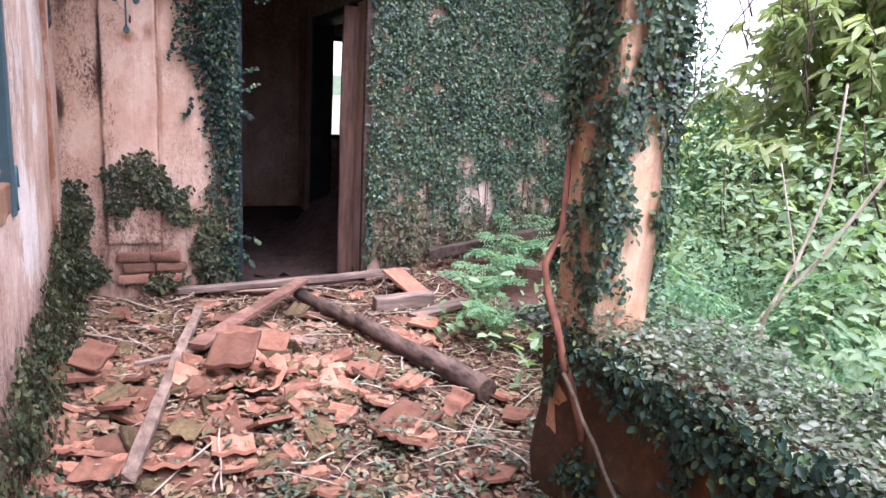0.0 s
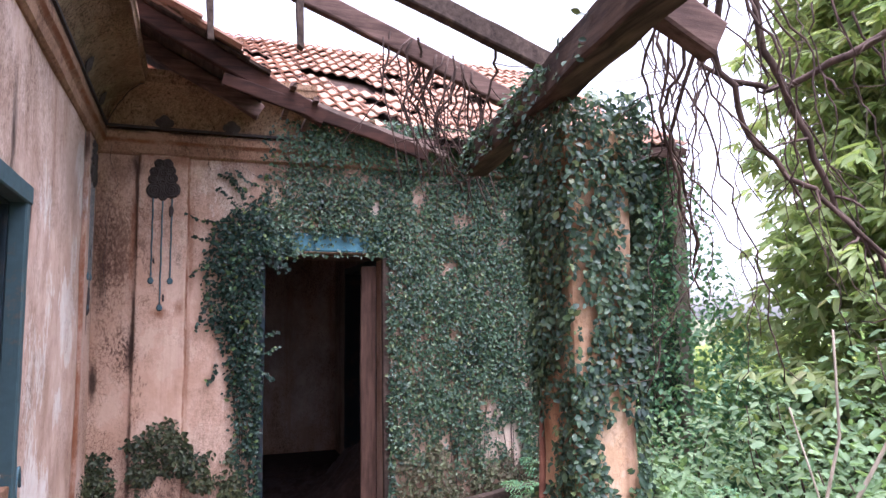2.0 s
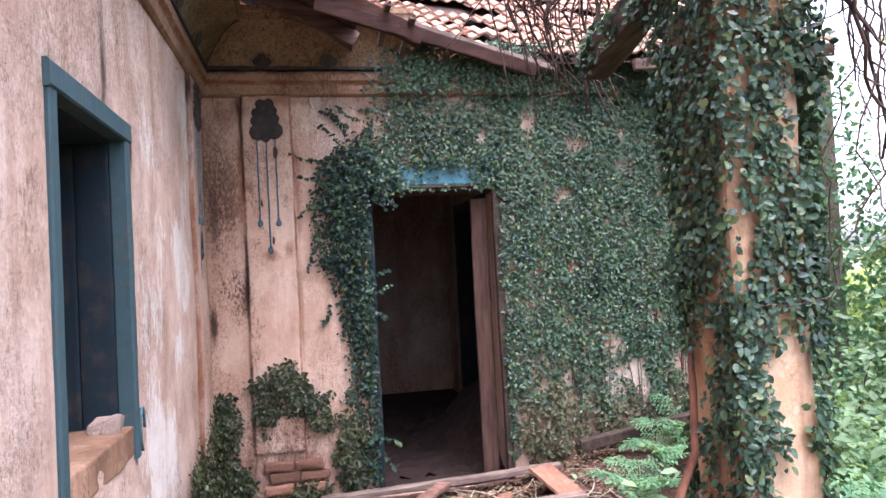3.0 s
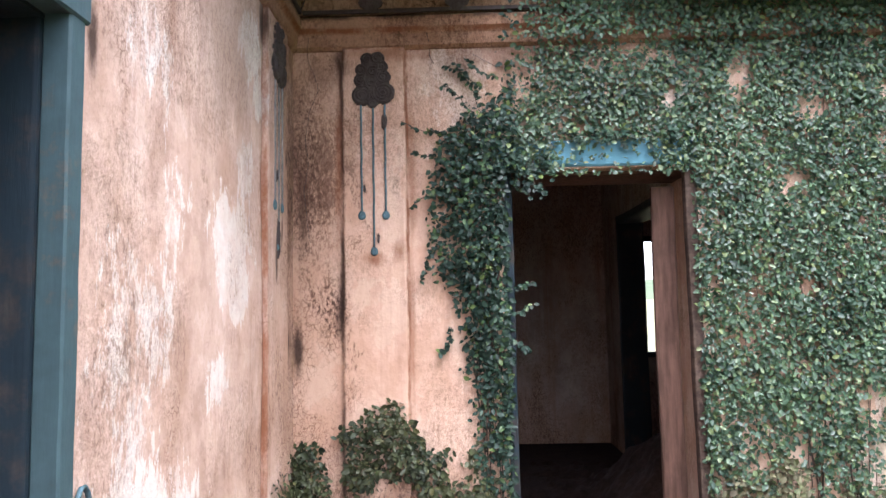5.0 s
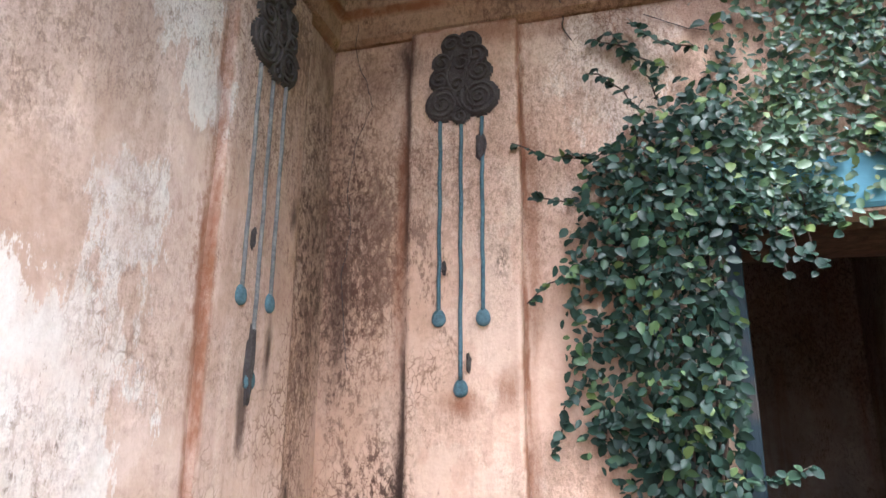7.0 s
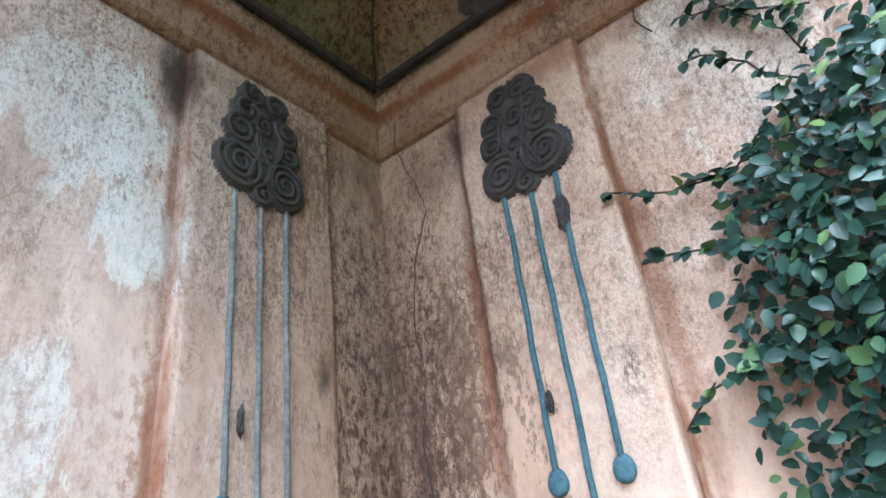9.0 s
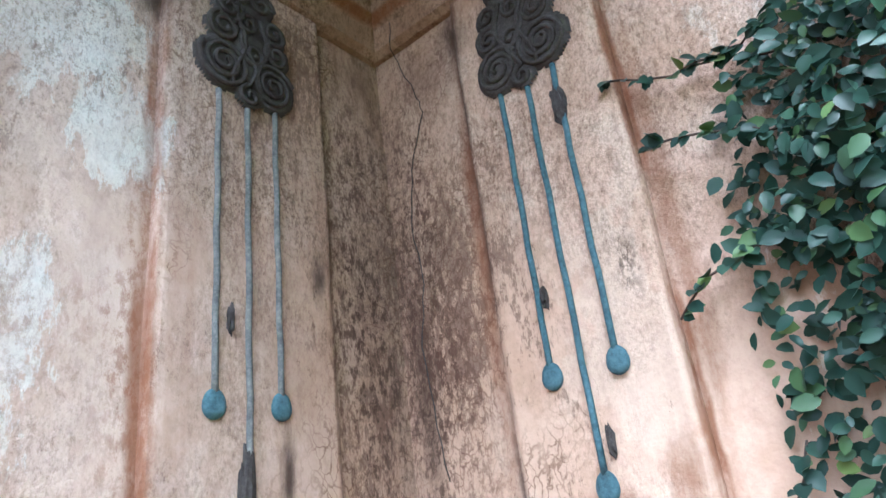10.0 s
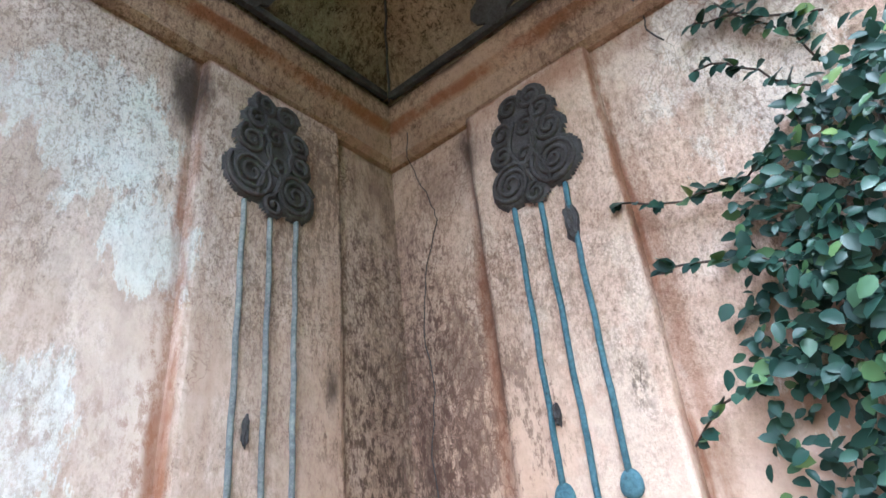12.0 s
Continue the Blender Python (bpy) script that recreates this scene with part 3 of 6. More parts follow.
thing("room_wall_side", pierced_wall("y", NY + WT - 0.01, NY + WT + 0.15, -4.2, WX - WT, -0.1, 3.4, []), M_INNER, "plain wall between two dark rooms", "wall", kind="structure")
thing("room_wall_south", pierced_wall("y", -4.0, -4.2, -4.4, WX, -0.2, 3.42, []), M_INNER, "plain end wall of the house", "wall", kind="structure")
thing("room_floor", box(-4.2, 4.75, NY + 0.02, RY, -0.12, 0.03, 0, box(-4.2, WX - WT, -4, NY + WT, -0.12, 0.03)), M_ROOM_SHADED, "dirt-covered room floor", "floor", kind="structure")
thing("room_ceiling", box(-4.3, 4.9, NY + WT, RY + 0.25, 3.38, 3.44, 0, box(-4.3, WX - WT, -4.1, NY + WT, 3.38, 3.44)), M_RAFTER, "dark board ceiling of the rooms", "ceiling", kind="structure")


# floor of the veranda and the garden
def ground_sheet(x0, x1, y0, y1, step, height):
    nx, ny = round((x1 - x0) / step), round((y1 - y0) / step)
    bm = bmesh.new()
    g = [[bm.verts.new((x0 + (x1 - x0) * i / nx, y0 + (y1 - y0) * j / ny, height(x0 + (x1 - x0) * i / nx, y0 + (y1 - y0) * j / ny))) for j in range(ny + 1)] for i in range(nx + 1)]
    for i in range(nx):
        for j in range(ny):
            f = bm.faces.new((g[i][j], g[i + 1][j], g[i + 1][j + 1], g[i][j + 1]))
            f.smooth = True
    return bm


def floor_z(x, y):
    heap = 0.10 * math.exp(-((x - 0.55) ** 2 / 0.35 + (y - 3.4) ** 2 / 0.5)) + 0.10 * math.exp(-((x + 0.4) ** 2 / 0.06)) * (1 if y > 1 else 0.5)
    heap += 0.22 * math.exp(-((x - 2.7) ** 2 / 0.5 + (y - 5.2) ** 2 / 0.25))
    return heap + 0.03 * fnoise(x * 2.2, y * 2.2) + 0.015 * fnoise(x * 7, y * 7, 3)


def garden_z(x, y):
    far = min(1, max(0, (math.hypot(x - 1, y - 2) - 12) / 30))
    return -0.10 + 0.12 * fnoise(x * 0.5, y * 0.5, 9) * (1 - far) + 0.04 * fnoise(x * 2, y * 2, 5) * (1 - far) - 0.3 * far


thing("floor", ground_sheet(WX, 3.6, -4.0, NY + 0.03, 0.07, floor_z), M_SOIL, "earth and leaf litter over the veranda floor", "floor", kind="structure")
bmg = ground_sheet(-40, 60, -40, 60, 1.0, lambda x, y: garden_z(x, y) - (0.35 if -5 < x < 5 and -5 < y < 10.5 else 0.0))
thing("ground", box(-900, 900, -900, 900, -1.0, -0.75, 0, bmg), M_GROUND, "overgrown garden soil reaching to the horizon", "ground", kind="structure")


# ---- pilasters, cornice, cove ----
def strip(bm, axis, face, out, u0, u1, z0, z1, bev=0.012):
    """A raised band on a wall face that looks to -y (axis y) or +x (axis x)."""
    if axis == "y":
        box(u0, u1, face - out, face + 0.05, z0, z1, bev, bm)
    else:
        box(face - 0.05, face + out, u0, u1, z0, z1, bev, bm)
    return bm


def uneven(bm, cuts=0.1, amount=0.006):
    for _ in range(3):
        es = [e for e in bm.edges if e.calc_length() > cuts * 2]
        if not es:
            break
        bmesh.ops.subdivide_edges(bm, edges=es, cuts=2, use_grid_fill=True)
    rough_up(bm, amount, 4.0)
    return bm


tagged(thing("pilaster_north", uneven(strip(bmesh.new(), "y", NY, 0.028, -0.145, 0.215, 0.42, 3.1, 0.015)), M_NORTH), "peach pilaster beside the corner, edges worn", "pilaster", kind="structure")
tagged(thing("pilaster_west", uneven(strip(bmesh.new(), "x", WX, 0.028, 4.79, 5.18, 0.42, 3.1, 0.015)), M_WEST), "pink pilaster beside the corner, edges worn", "pilaster", kind="structure")


def cornice(axis, profile, u0, u1, mitre):
    """A moulding run: profile points (out, z), from u0 to u1; mitred at the end u1 or u0 by its own projection."""
    bm = bmesh.new()
    n = max(8, round((u1 - u0) / 0.15))
    rings = []
    for i in range(n + 1):
        ring = []
        for out, z in profile:
            a, b = (u0 + out, u1) if mitre == "start" else (u0, u1 - out)
            u = a + (b - a) * i / n
            w = fnoise(u * 4, z * 6, out * 9) * 0.006 if 0 < i < n else 0
            ring.append(bm.verts.new((u, NY - out - w, z) if axis == "y" else (WX + out + w, u, z)))
        rings.append(ring)
    for r0, r1 in zip(rings, rings[1:]):
        for k in range(len(profile) - 1):
            f = bm.faces.new((r0[k], r0[k + 1], r1[k + 1], r1[k]))
    for r in (rings[0], rings[-1]):
        bm.faces.new(r)
    return bm


BANDS = [(-0.02, 3.085), (0.012, 3.09), (0.03, 3.105), (0.034, 3.17), (0.045, 3.185), (0.06, 3.2), (0.06, 3.262), (0.045, 3.275), (0.02, 3.285), (-0.02, 3.285)]
COVE = [(0.0, 3.288), (0.04, 3.288), (0.055, 3.34), (0.09, 3.41), (0.145, 3.475), (0.225, 3.535), (0.31, 3.565), (0.33, 3.565), (0.335, 3.61), (0.345, 3.62), (0.345, 3.66), (0.0, 3.66)]
thing("cornice_north", cornice("y", BANDS, WX, 4.7, "start"), M_BAND, "moulded plaster cornice, stained rust and black", "cornice", kind="structure")
thing("cornice_west", cornice("x", BANDS, -4.0, NY, "end"), M_BAND, "moulded plaster cornice, stained rust and black", "cornice", kind="structure")
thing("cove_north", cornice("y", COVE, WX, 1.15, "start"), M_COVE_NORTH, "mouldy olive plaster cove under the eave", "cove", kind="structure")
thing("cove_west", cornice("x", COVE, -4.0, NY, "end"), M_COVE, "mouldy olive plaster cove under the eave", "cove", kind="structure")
# the dark painted line with its lozenges, over the cornice
dark = bmesh.new()
box(-0.36, 0.98, NY - 0.068, NY - 0.05, 3.284, 3.306, 0.003, dark)
thing("cove_line_north", dark, M_STUCCO_DARK, "blackened painted line along the cove", "trim", kind="structure")
dark = bmesh.new()
box(WX + 0.05, WX + 0.068, -2.0, 5.33, 3.284, 3.306, 0.003, dark)
thing("cove_line_west", dark, M_STUCCO_DARK, "blackened painted line along the cove", "trim", kind="structure")


def lozenge(axis, u):
    """A flat painted diamond, on the lower part of the cove."""
    bm = bmesh.new()
    ring = []
    for k in range(16):
        a = k * math.tau / 16
        r = 0.75 + 0.25 * abs(math.cos(2 * a))
        du, dz = 0.07 * r * math.cos(a), 0.055 * r * math.sin(a)
        z = 3.335 + dz
        out = 0.05 + max(0, z - 3.3) * 0.42 + 0.012
        ring.append((u + du, out, z))
    for lift in (0, 0.008):
        vs = [bm.verts.new((x, NY - o - lift, z) if axis == "y" else (WX + o + lift, x, z)) for x, o, z in ring]
        bm.faces.new(vs)
    n = 16
    bm.verts.ensure_lookup_table()
    for k in range(n):
        bm.faces.new((bm.verts[k], bm.verts[(k + 1) % n], bm.verts[n + (k + 1) % n], bm.verts[n + k]))
    thing("cove_lozenge", bm, M_STUCCO_DARK, "blackened painted lozenge on the cove", "trim", kind="structure")


for axis, u in (("y", 0.03), ("y", 0.52), ("x", 4.85), ("x", 4.2)):
    lozenge(axis, u)


# ---- stucco ornaments: a rosette of scrolls with three stems ----
def disc(bm, x, z, r, y, h, sides=20, dome=0.5):
    """A low rounded boss on the plane y, standing out h towards -y."""
    rings = []
    for rr, d in ((1.0, 0.0), (0.97, 0.55), (0.82, 0.85), (0.5, 1.0)):
        rings.append([bm.verts.new((x + r * rr * math.cos(k * math.tau / sides), y - h * d, z + r * rr * math.sin(k * math.tau / sides))) for k in range(sides)])
    for r0, r1 in zip(rings, rings[1:]):
        for k in range(sides):
            bm.faces.new((r0[k], r0[(k + 1) % sides], r1[(k + 1) % sides], r1[k])).smooth = True
    bm.faces.new(rings[-1])
    return bm


def scroll(cx, cz, r, turns, y, spin, thick):
    """A flat spiral of rounded stucco."""
    n = int(turns * 16)
    pts, rad = [], []
    for i in range(n + 1):
        f = i / n
        a = spin + f * turns * math.tau
        q = r * (1 - 0.86 * f)
        pts.append((cx + q * math.cos(a), y - 0.003 * f, cz + q * math.sin(a)))
        rad.append(thick * (1 - 0.25 * f))
    return tube(pts, rad, 6)


def ornament(side, paint):
    """Built on the plane y = 0 with x across; side -1 mirrors it."""
    root = base("wall_ornament", (0, 0, 0), "stucco rosette with three hanging stems, blue paint blackened by mould", "ornament", "stucco ornaments in the corner")
    volutes = [(-0.058, 2.838, 0.056, 2.6, 0.4), (0.060, 2.850, 0.060, 2.8, 2.6), (-0.068, 2.925, 0.036, 1.7, 1.0), (0.062, 2.940, 0.038, 1.8, 2.0), (-0.062, 2.985, 0.033, 1.6, 4.0),
               (0.050, 3.000, 0.036, 1.7, 5.0), (-0.030, 3.048, 0.034, 1.5, 0.0), (0.030, 3.052, 0.034, 1.5, 2.2), (0.0, 2.790, 0.026, 1.4, 1.5), (-0.010, 2.900, 0.030, 1.5, 3.3), (0.004, 2.975, 0.030, 1.5, 0.9)]
    volutes = [(x, z - 0.022, r, turns, spin) for x, z, r, turns, spin in volutes]
    lobes = [(x, z, r + 0.005) for x, z, r, _, _ in volutes] + [(0.0, 2.908, 0.06), (0.0, 2.848, 0.05), (0.0, 2.978, 0.045)]
    plate, grid = bmesh.new(), {}
    for i in range(61):
        for k in range(91):
            x, z = -0.15 + 0.005 * i, 2.66 + 0.005 * k
            grid[i, k] = (x, z, max(1 - (math.hypot(x - a, z - b) / r) ** 2 for a, b, r in lobes))
    verts = {key: plate.verts.new((x * side, -0.013 * min(1, max(0, h) * 4) ** 0.5 - 0.003 * fnoise(x * 60, z * 60), z)) for key, (x, z, h) in grid.items() if h > -0.12}
    for i in range(60):
        for k in range(90):
            q = [(i, k), (i + 1, k), (i + 1, k + 1), (i, k + 1)]
            if all(c in verts for c in q):
                plate.faces.new([verts[c] for c in q]).smooth = True
    for v in [v for v in plate.verts if not v.link_faces]:
        plate.verts.remove(v)
    part("rosette", plate, M_STUCCO_DARK, root)
    for x, z, r, turns, spin in volutes:
        part("scroll", scroll(x * side, z, r, turns, -0.0135, spin, 0.0062), M_STUCCO_DARK, root)
    for k, (x0, z0, x1, z1) in enumerate(((-0.03, 2.78, -0.035, 2.98), (0.03, 2.78, 0.02, 3.0), (-0.01, 2.79, 0.015, 2.93))):
        rib = [((x0 + (x1 - x0) * f / 8 + 0.014 * math.sin(f * 0.9 + k)) * side, -0.0145, z0 + (z1 - z0) * f / 8) for f in range(9)]
        part("scroll", tube(rib, 0.0056, 6), M_STUCCO_DARK, root)
    for x, z in ((-0.067, 2.127), (0.0, 1.925), (0.067, 2.125)):
        top = 2.76
        bend = [((x + (0.0015 * math.sin(i * 1.9 + x * 40)) * (i < 11)) * side, -0.004, top + (z + 0.012 - top) * i / 12) for i in range(13)]
        stem = part("stem", tube(bend, 0.0062, 8), paint, root)
        drop = disc(bmesh.new(), x * side, z, 0.0215, 0.0, 0.011)
        for v in drop.verts:
            if v.co.z > z:
                v.co.z += (v.co.z - z) * 0.45
        part("drop", drop, M_STUCCO_BLUE, stem, "blue drop-shaped boss")
    return root


orn = ornament(1, M_STUCCO_BLUE)
orn.matrix_basis = pose(0.031, NY - 0.028, 0)
orn_w = ornament(-1, M_STUCCO_GREY)
orn_w.matrix_basis = pose(WX + 0.028, 4.968, 0, 0, 0, 90)

# ---- window in the pink wall ----
win = base("window_1", (WX, 2.75, WZ0), "open window with a worn blue wooden frame", "window")
win["kind"] = "structure"
FW = 0.065
part("frame_side", timber((WX - 0.02, WY0 - 0.01, WZ0 - 0.03), (WX - 0.02, WY0 - 0.01, WZ1 + FW), 0.07, FW, (0, 1, 0), 0.002), M_BLUE, win)
part("frame_side", timber((WX - 0.02, WY1 + 0.02, WZ0 - 0.12), (WX - 0.02, WY1 + 0.02, WZ1 + FW), 0.07, FW, (0, 1, 0), 0.002), M_BLUE, win)
part("frame_head", timber((WX - 0.018, WY0 - 0.05, WZ1 + 0.03), (WX - 0.018, WY1 + 0.06, WZ1 + 0.03), 0.08, 0.085, (0, 0, 1), 0.002), M_BLUE, win)
sill = bmesh.new()
box(WX - WT, WX + 0.005, WY0 + 0.02, WY1 - 0.015, WZ0 - 0.1, WZ0 + 0.02, 0.01, sill)
uneven(sill, 0.04, 0.022)
part("sill", sill, M_BAND, win, "broken brick sill without its render")
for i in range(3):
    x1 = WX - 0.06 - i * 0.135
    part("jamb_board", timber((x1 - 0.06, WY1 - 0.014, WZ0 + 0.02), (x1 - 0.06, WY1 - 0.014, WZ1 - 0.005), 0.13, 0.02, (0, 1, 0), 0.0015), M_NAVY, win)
# Board added to darken the soffit; it stands in for the recess's shade.
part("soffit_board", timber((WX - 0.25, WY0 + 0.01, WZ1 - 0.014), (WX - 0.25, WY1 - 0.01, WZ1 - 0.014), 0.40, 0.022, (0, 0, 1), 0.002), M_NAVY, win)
chunk = box(WX - 0.14, WX - 0.02, WY1 - 0.15, WY1 - 0.05, WZ0 + 0.005, WZ0 + 0.075, 0.02)
rough_up(chunk, 0.03, 13, 4)
thing("plaster_lump", chunk, M_INNER, "broken lump of pale plaster on the window sill", "rubble")
shut = base("window_shutter", (WX - WT, WY1, WZ0), "dark faded blue plank shutter swung into the room", "shutter")
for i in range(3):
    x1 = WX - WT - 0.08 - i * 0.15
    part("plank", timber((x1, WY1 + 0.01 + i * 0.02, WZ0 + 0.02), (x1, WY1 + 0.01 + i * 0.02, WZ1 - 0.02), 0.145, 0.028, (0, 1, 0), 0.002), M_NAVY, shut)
hook = base("shutter_hook", (WX, WY1 + 0.09, 1.08), "rusty iron shutter catch on the wall", "catch")
part("ring", tube([(WX + 0.012, WY1 + 0.095 + 0.035 * math.cos(a), 1.11 + 0.09 * math.sin(a)) for a in [i * 0.45 for i in range(11)]], 0.007, 6), M_STUCCO_BLUE, hook)

# ---- front door: lintel, jamb boards ----
door = base("door_1", ((DX0 + DX1) / 2, NY, 0.05), "doorway with a faded blue lintel and bare brown jambs, leaf missing", "doorway")
door["kind"] = "structure"
part("lintel", timber((DX0 - 0.02, NY + 0.03, DZ1 + 0.085), (DX1 + 0.02, NY + 0.03, DZ1 + 0.085), 0.09, 0.15, (0, 0, 1), 0.003, 30), M_BLUE_X, door, "flaking sky-blue lintel board")
part("soffit_board", timber((DX0 + 0.01, NY + 0.26, DZ1 - 0.012), (DX1 - 0.01, NY + 0.26, DZ1 - 0.012), 0.34, 0.022, (0, 0, 1), 0.003), M_BROWN, door)
part("jamb", timber((DX1 - 0.03, NY + 0.015, 0.06), (DX1 - 0.04, NY + 0.015, DZ1 - 0.03), 0.06, 0.06, (0, 1, 0), 0.004), M_LOG, door, "dark bare jamb post")
part("door_leaf", timber((DX1 - 0.165, NY + 0.12, 0.06), (DX1 - 0.16, NY + 0.12, DZ1 - 0.10), 0.13, 0.035, (0, 1, 0), 0.004), M_BROWN, door, "last bare brown board of the door leaf")
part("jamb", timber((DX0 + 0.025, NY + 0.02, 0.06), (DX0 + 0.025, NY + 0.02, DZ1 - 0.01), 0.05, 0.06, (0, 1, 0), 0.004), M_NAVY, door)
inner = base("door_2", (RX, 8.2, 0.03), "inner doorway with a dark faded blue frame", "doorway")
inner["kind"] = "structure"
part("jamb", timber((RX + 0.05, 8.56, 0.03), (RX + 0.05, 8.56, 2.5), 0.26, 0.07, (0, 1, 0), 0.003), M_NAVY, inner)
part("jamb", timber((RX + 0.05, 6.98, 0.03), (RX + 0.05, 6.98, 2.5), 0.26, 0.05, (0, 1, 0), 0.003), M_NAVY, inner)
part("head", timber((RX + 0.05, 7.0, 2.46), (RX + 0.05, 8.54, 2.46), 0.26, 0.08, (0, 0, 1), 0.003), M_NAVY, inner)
win2 = base("window_2", (2.7, RY, 1.0), "far window of the inner room with a dark frame", "window")
win2["kind"] = "structure"
for x in (2.41, 3.07):
    part("frame_side", timber((x, RY + 0.03, 1.0), (x, RY + 0.03, 2.38), 0.06, 0.09, (0, 1, 0), 0.002), M_NAVY, win2)
for z in (1.02, 2.36):
    part("frame_rail", timber((2.35, RY + 0.03, z), (3.14, RY + 0.03, z), 0.09, 0.06, (0, 0, 1), 0.002), M_NAVY, win2)

# ---- post, parapet ----
PX, PY = 1.63, 2.02
post = base("veranda_post", (PX, PY, 0), "square ochre plastered post overgrown with creeping fig", "post")
shaft = bmesh.new()
box(PX - 0.125, PX + 0.125, PY - 0.125, PY + 0.125, -0.05, 2.5, 0.02, shaft)
part("shaft", uneven(shaft, 0.06, 0.014), M_POST, post)
cap = bmesh.new()
box(PX - 0.15, PX + 0.15, PY - 0.15, PY + 0.15, 2.38, 2.49, 0.02, cap)
part("capital", uneven(cap, 0.06, 0.01), M_POST, post)
par = bmesh.new()
box(1.50, 1.78, -4.0, PY + 0.19, -0.3, 0.70, 0.03, par)
thing("parapet", uneven(par, 0.12, 0.03), M_PARAPET, "low masonry parapet blackened by moss and vines", "parapet", kind="structure")


# ---- creeping fig on walls, post and parapet ----
RNG = np.random.default_rng(7)


def smooth(a, b, x):
    f = min(1.0, max(0.0, (x - a) / (b - a)))
    return f * f * (3 - 2 * f)


def along(table, z):
    for (z0, a), (z1, b) in zip(table, table[1:]):
        if z0 <= z <= z1:
            return a + (b - a) * (z - z0) / (z1 - z0)
    return table[-1][1] if z > table[-1][0] else table[0][1]


LEFT_EDGE = [(0.0, 0.60), (0.4, 0.58), (0.83, 0.58), (1.44, 0.50), (1.85, 0.35), (2.3, 0.32), (2.52, 0.355), (2.68, 0.48), (2.8, 0.70), (3.0, 0.74), (3.4, 0.82)]


def fig_north(x, z):
    """How thickly the fig covers the north wall, and how far it stands out there."""
    n = fnoise(x * 3.1, z * 3.1, 2) + 0.5 * fnoise(x * 9, z * 9, 4)
    if DX0 + 0.015 < x < DX1 - 0.03 and z < DZ1 - 0.03:
        return 0.0, 0.02
    if x <= DX0 + 0.08:
        d = x - along(LEFT_EDGE, z) - 0.05 * n
        cover = smooth(-0.03, 0.14, d) * smooth(-0.75, 0.1, fnoise(x * 8, z * 8, 14) + 0.25 * n + smooth(0.05, 0.3, d) * 0.3)
        if z > 2.66:
            cover *= 0.6 + 0.6 * n
        return cover * smooth(0.02, 0.3, z), 0.03 + 0.10 * smooth(0, 0.3, d) * (1 if z < 2.7 else 0.4)
    if math.hypot((x - 1.70) / 0.055, (z - 2.77) / 0.09) + 0.4 * n < 0.9:
        return 0.0, 0.02
    if x < 1.4 and z > 2.72:
        d = x - along(LEFT_EDGE, z) - 0.08 * n
        return smooth(-0.03, 0.45, d) * (0.8 + 0.6 * n), 0.06
    if x < DX1 + 0.04:
        if DZ1 - 0.02 < z < DZ1 + 0.16 and 0.98 < x < 1.62:
            return 0.06 + 0.25 * smooth(DZ1 + 0.08, DZ1 + 0.16, z) + 0.5 * smooth(1.15, 0.98, x), 0.06
        return 0.82 + 0.7 * n, 0.05
    if x > DX1:
        low = smooth(0.3, 0.95, z + 0.35 * n)
        edge = smooth(DX1 - 0.02, DX1 + 0.06, x)
        gap = 1 - 0.9 * smooth(0.1, 0.5, fnoise(x * 5, z * 5, 11) + 0.26 - 0.40 * smooth(0.6, 1.5, z))
        return edge * low * gap * (0.85 + 0.5 * n), 0.06
    return 0.0, 0.02


def grow(count, region, cover, place, size, lean=0.5, seed=1):
    """Leaves where cover() allows. place(u, v, out) gives a point, the outward normal and the way down."""
    rng = np.random.default_rng(seed)
    P, D, N = [], [], []
    u0, u1, v0, v1 = region
    for u, v, q, h in zip(rng.uniform(u0, u1, count), rng.uniform(v0, v1, count), rng.random(count), rng.random(count)):
        c, out = cover(u, v)
        if q < c:
            p, n, d = place(u, v, 0.006 + out * h)
            a = rng.normal(0, 1.3)
            side = np.cross(n, d)
            way = d * math.cos(a) + side * math.sin(a) + n * rng.uniform(-0.05, 0.75)
            nn = n + np.array([0, 0, lean]) * rng.uniform(-0.3, 1.2) + rng.normal(0, 0.42, 3)
            P.append(p), D.append(way), N.append(nn)
    n = len(P)
    L = size * rng.uniform(0.5, 1.3, n)
    return np.array(P), np.array(D), np.array(N), L, L * rng.uniform(0.5, 0.76, n)


def stuff(name, me, label, category):
    return tagged(new(name, me), label, category, kind="stuff")


DOWN = np.array([0.0, 0.0, -1.0])
NORTH_OUT, WEST_OUT = np.array([0.0, -1.0, 0.0]), np.array([1.0, 0.0, 0.0])
on_north = lambda u, v, out: (np.array([u, NY - out - (0.06 if v > 3.1 else 0.0), v]), NORTH_OUT, DOWN)
stuff("creeping_fig_wall", leaf_mesh("fig", *grow(115000, (DX0 + 0.08, 4.75, 0.2, 3.50), fig_north, on_north, 0.031, 0.5, 1), M_IVY_WALL), "dense dark green creeping fig covering the wall round the door", "creeper")
stuff("creeping_fig_jamb", leaf_mesh("fig", *grow(18500, (0.15, DX0 + 0.08, 0.05, 3.42), fig_north, on_north, 0.034, 0.5, 2), M_IVY, rounded=True), "bushy creeping fig hanging along the door jamb", "creeper")


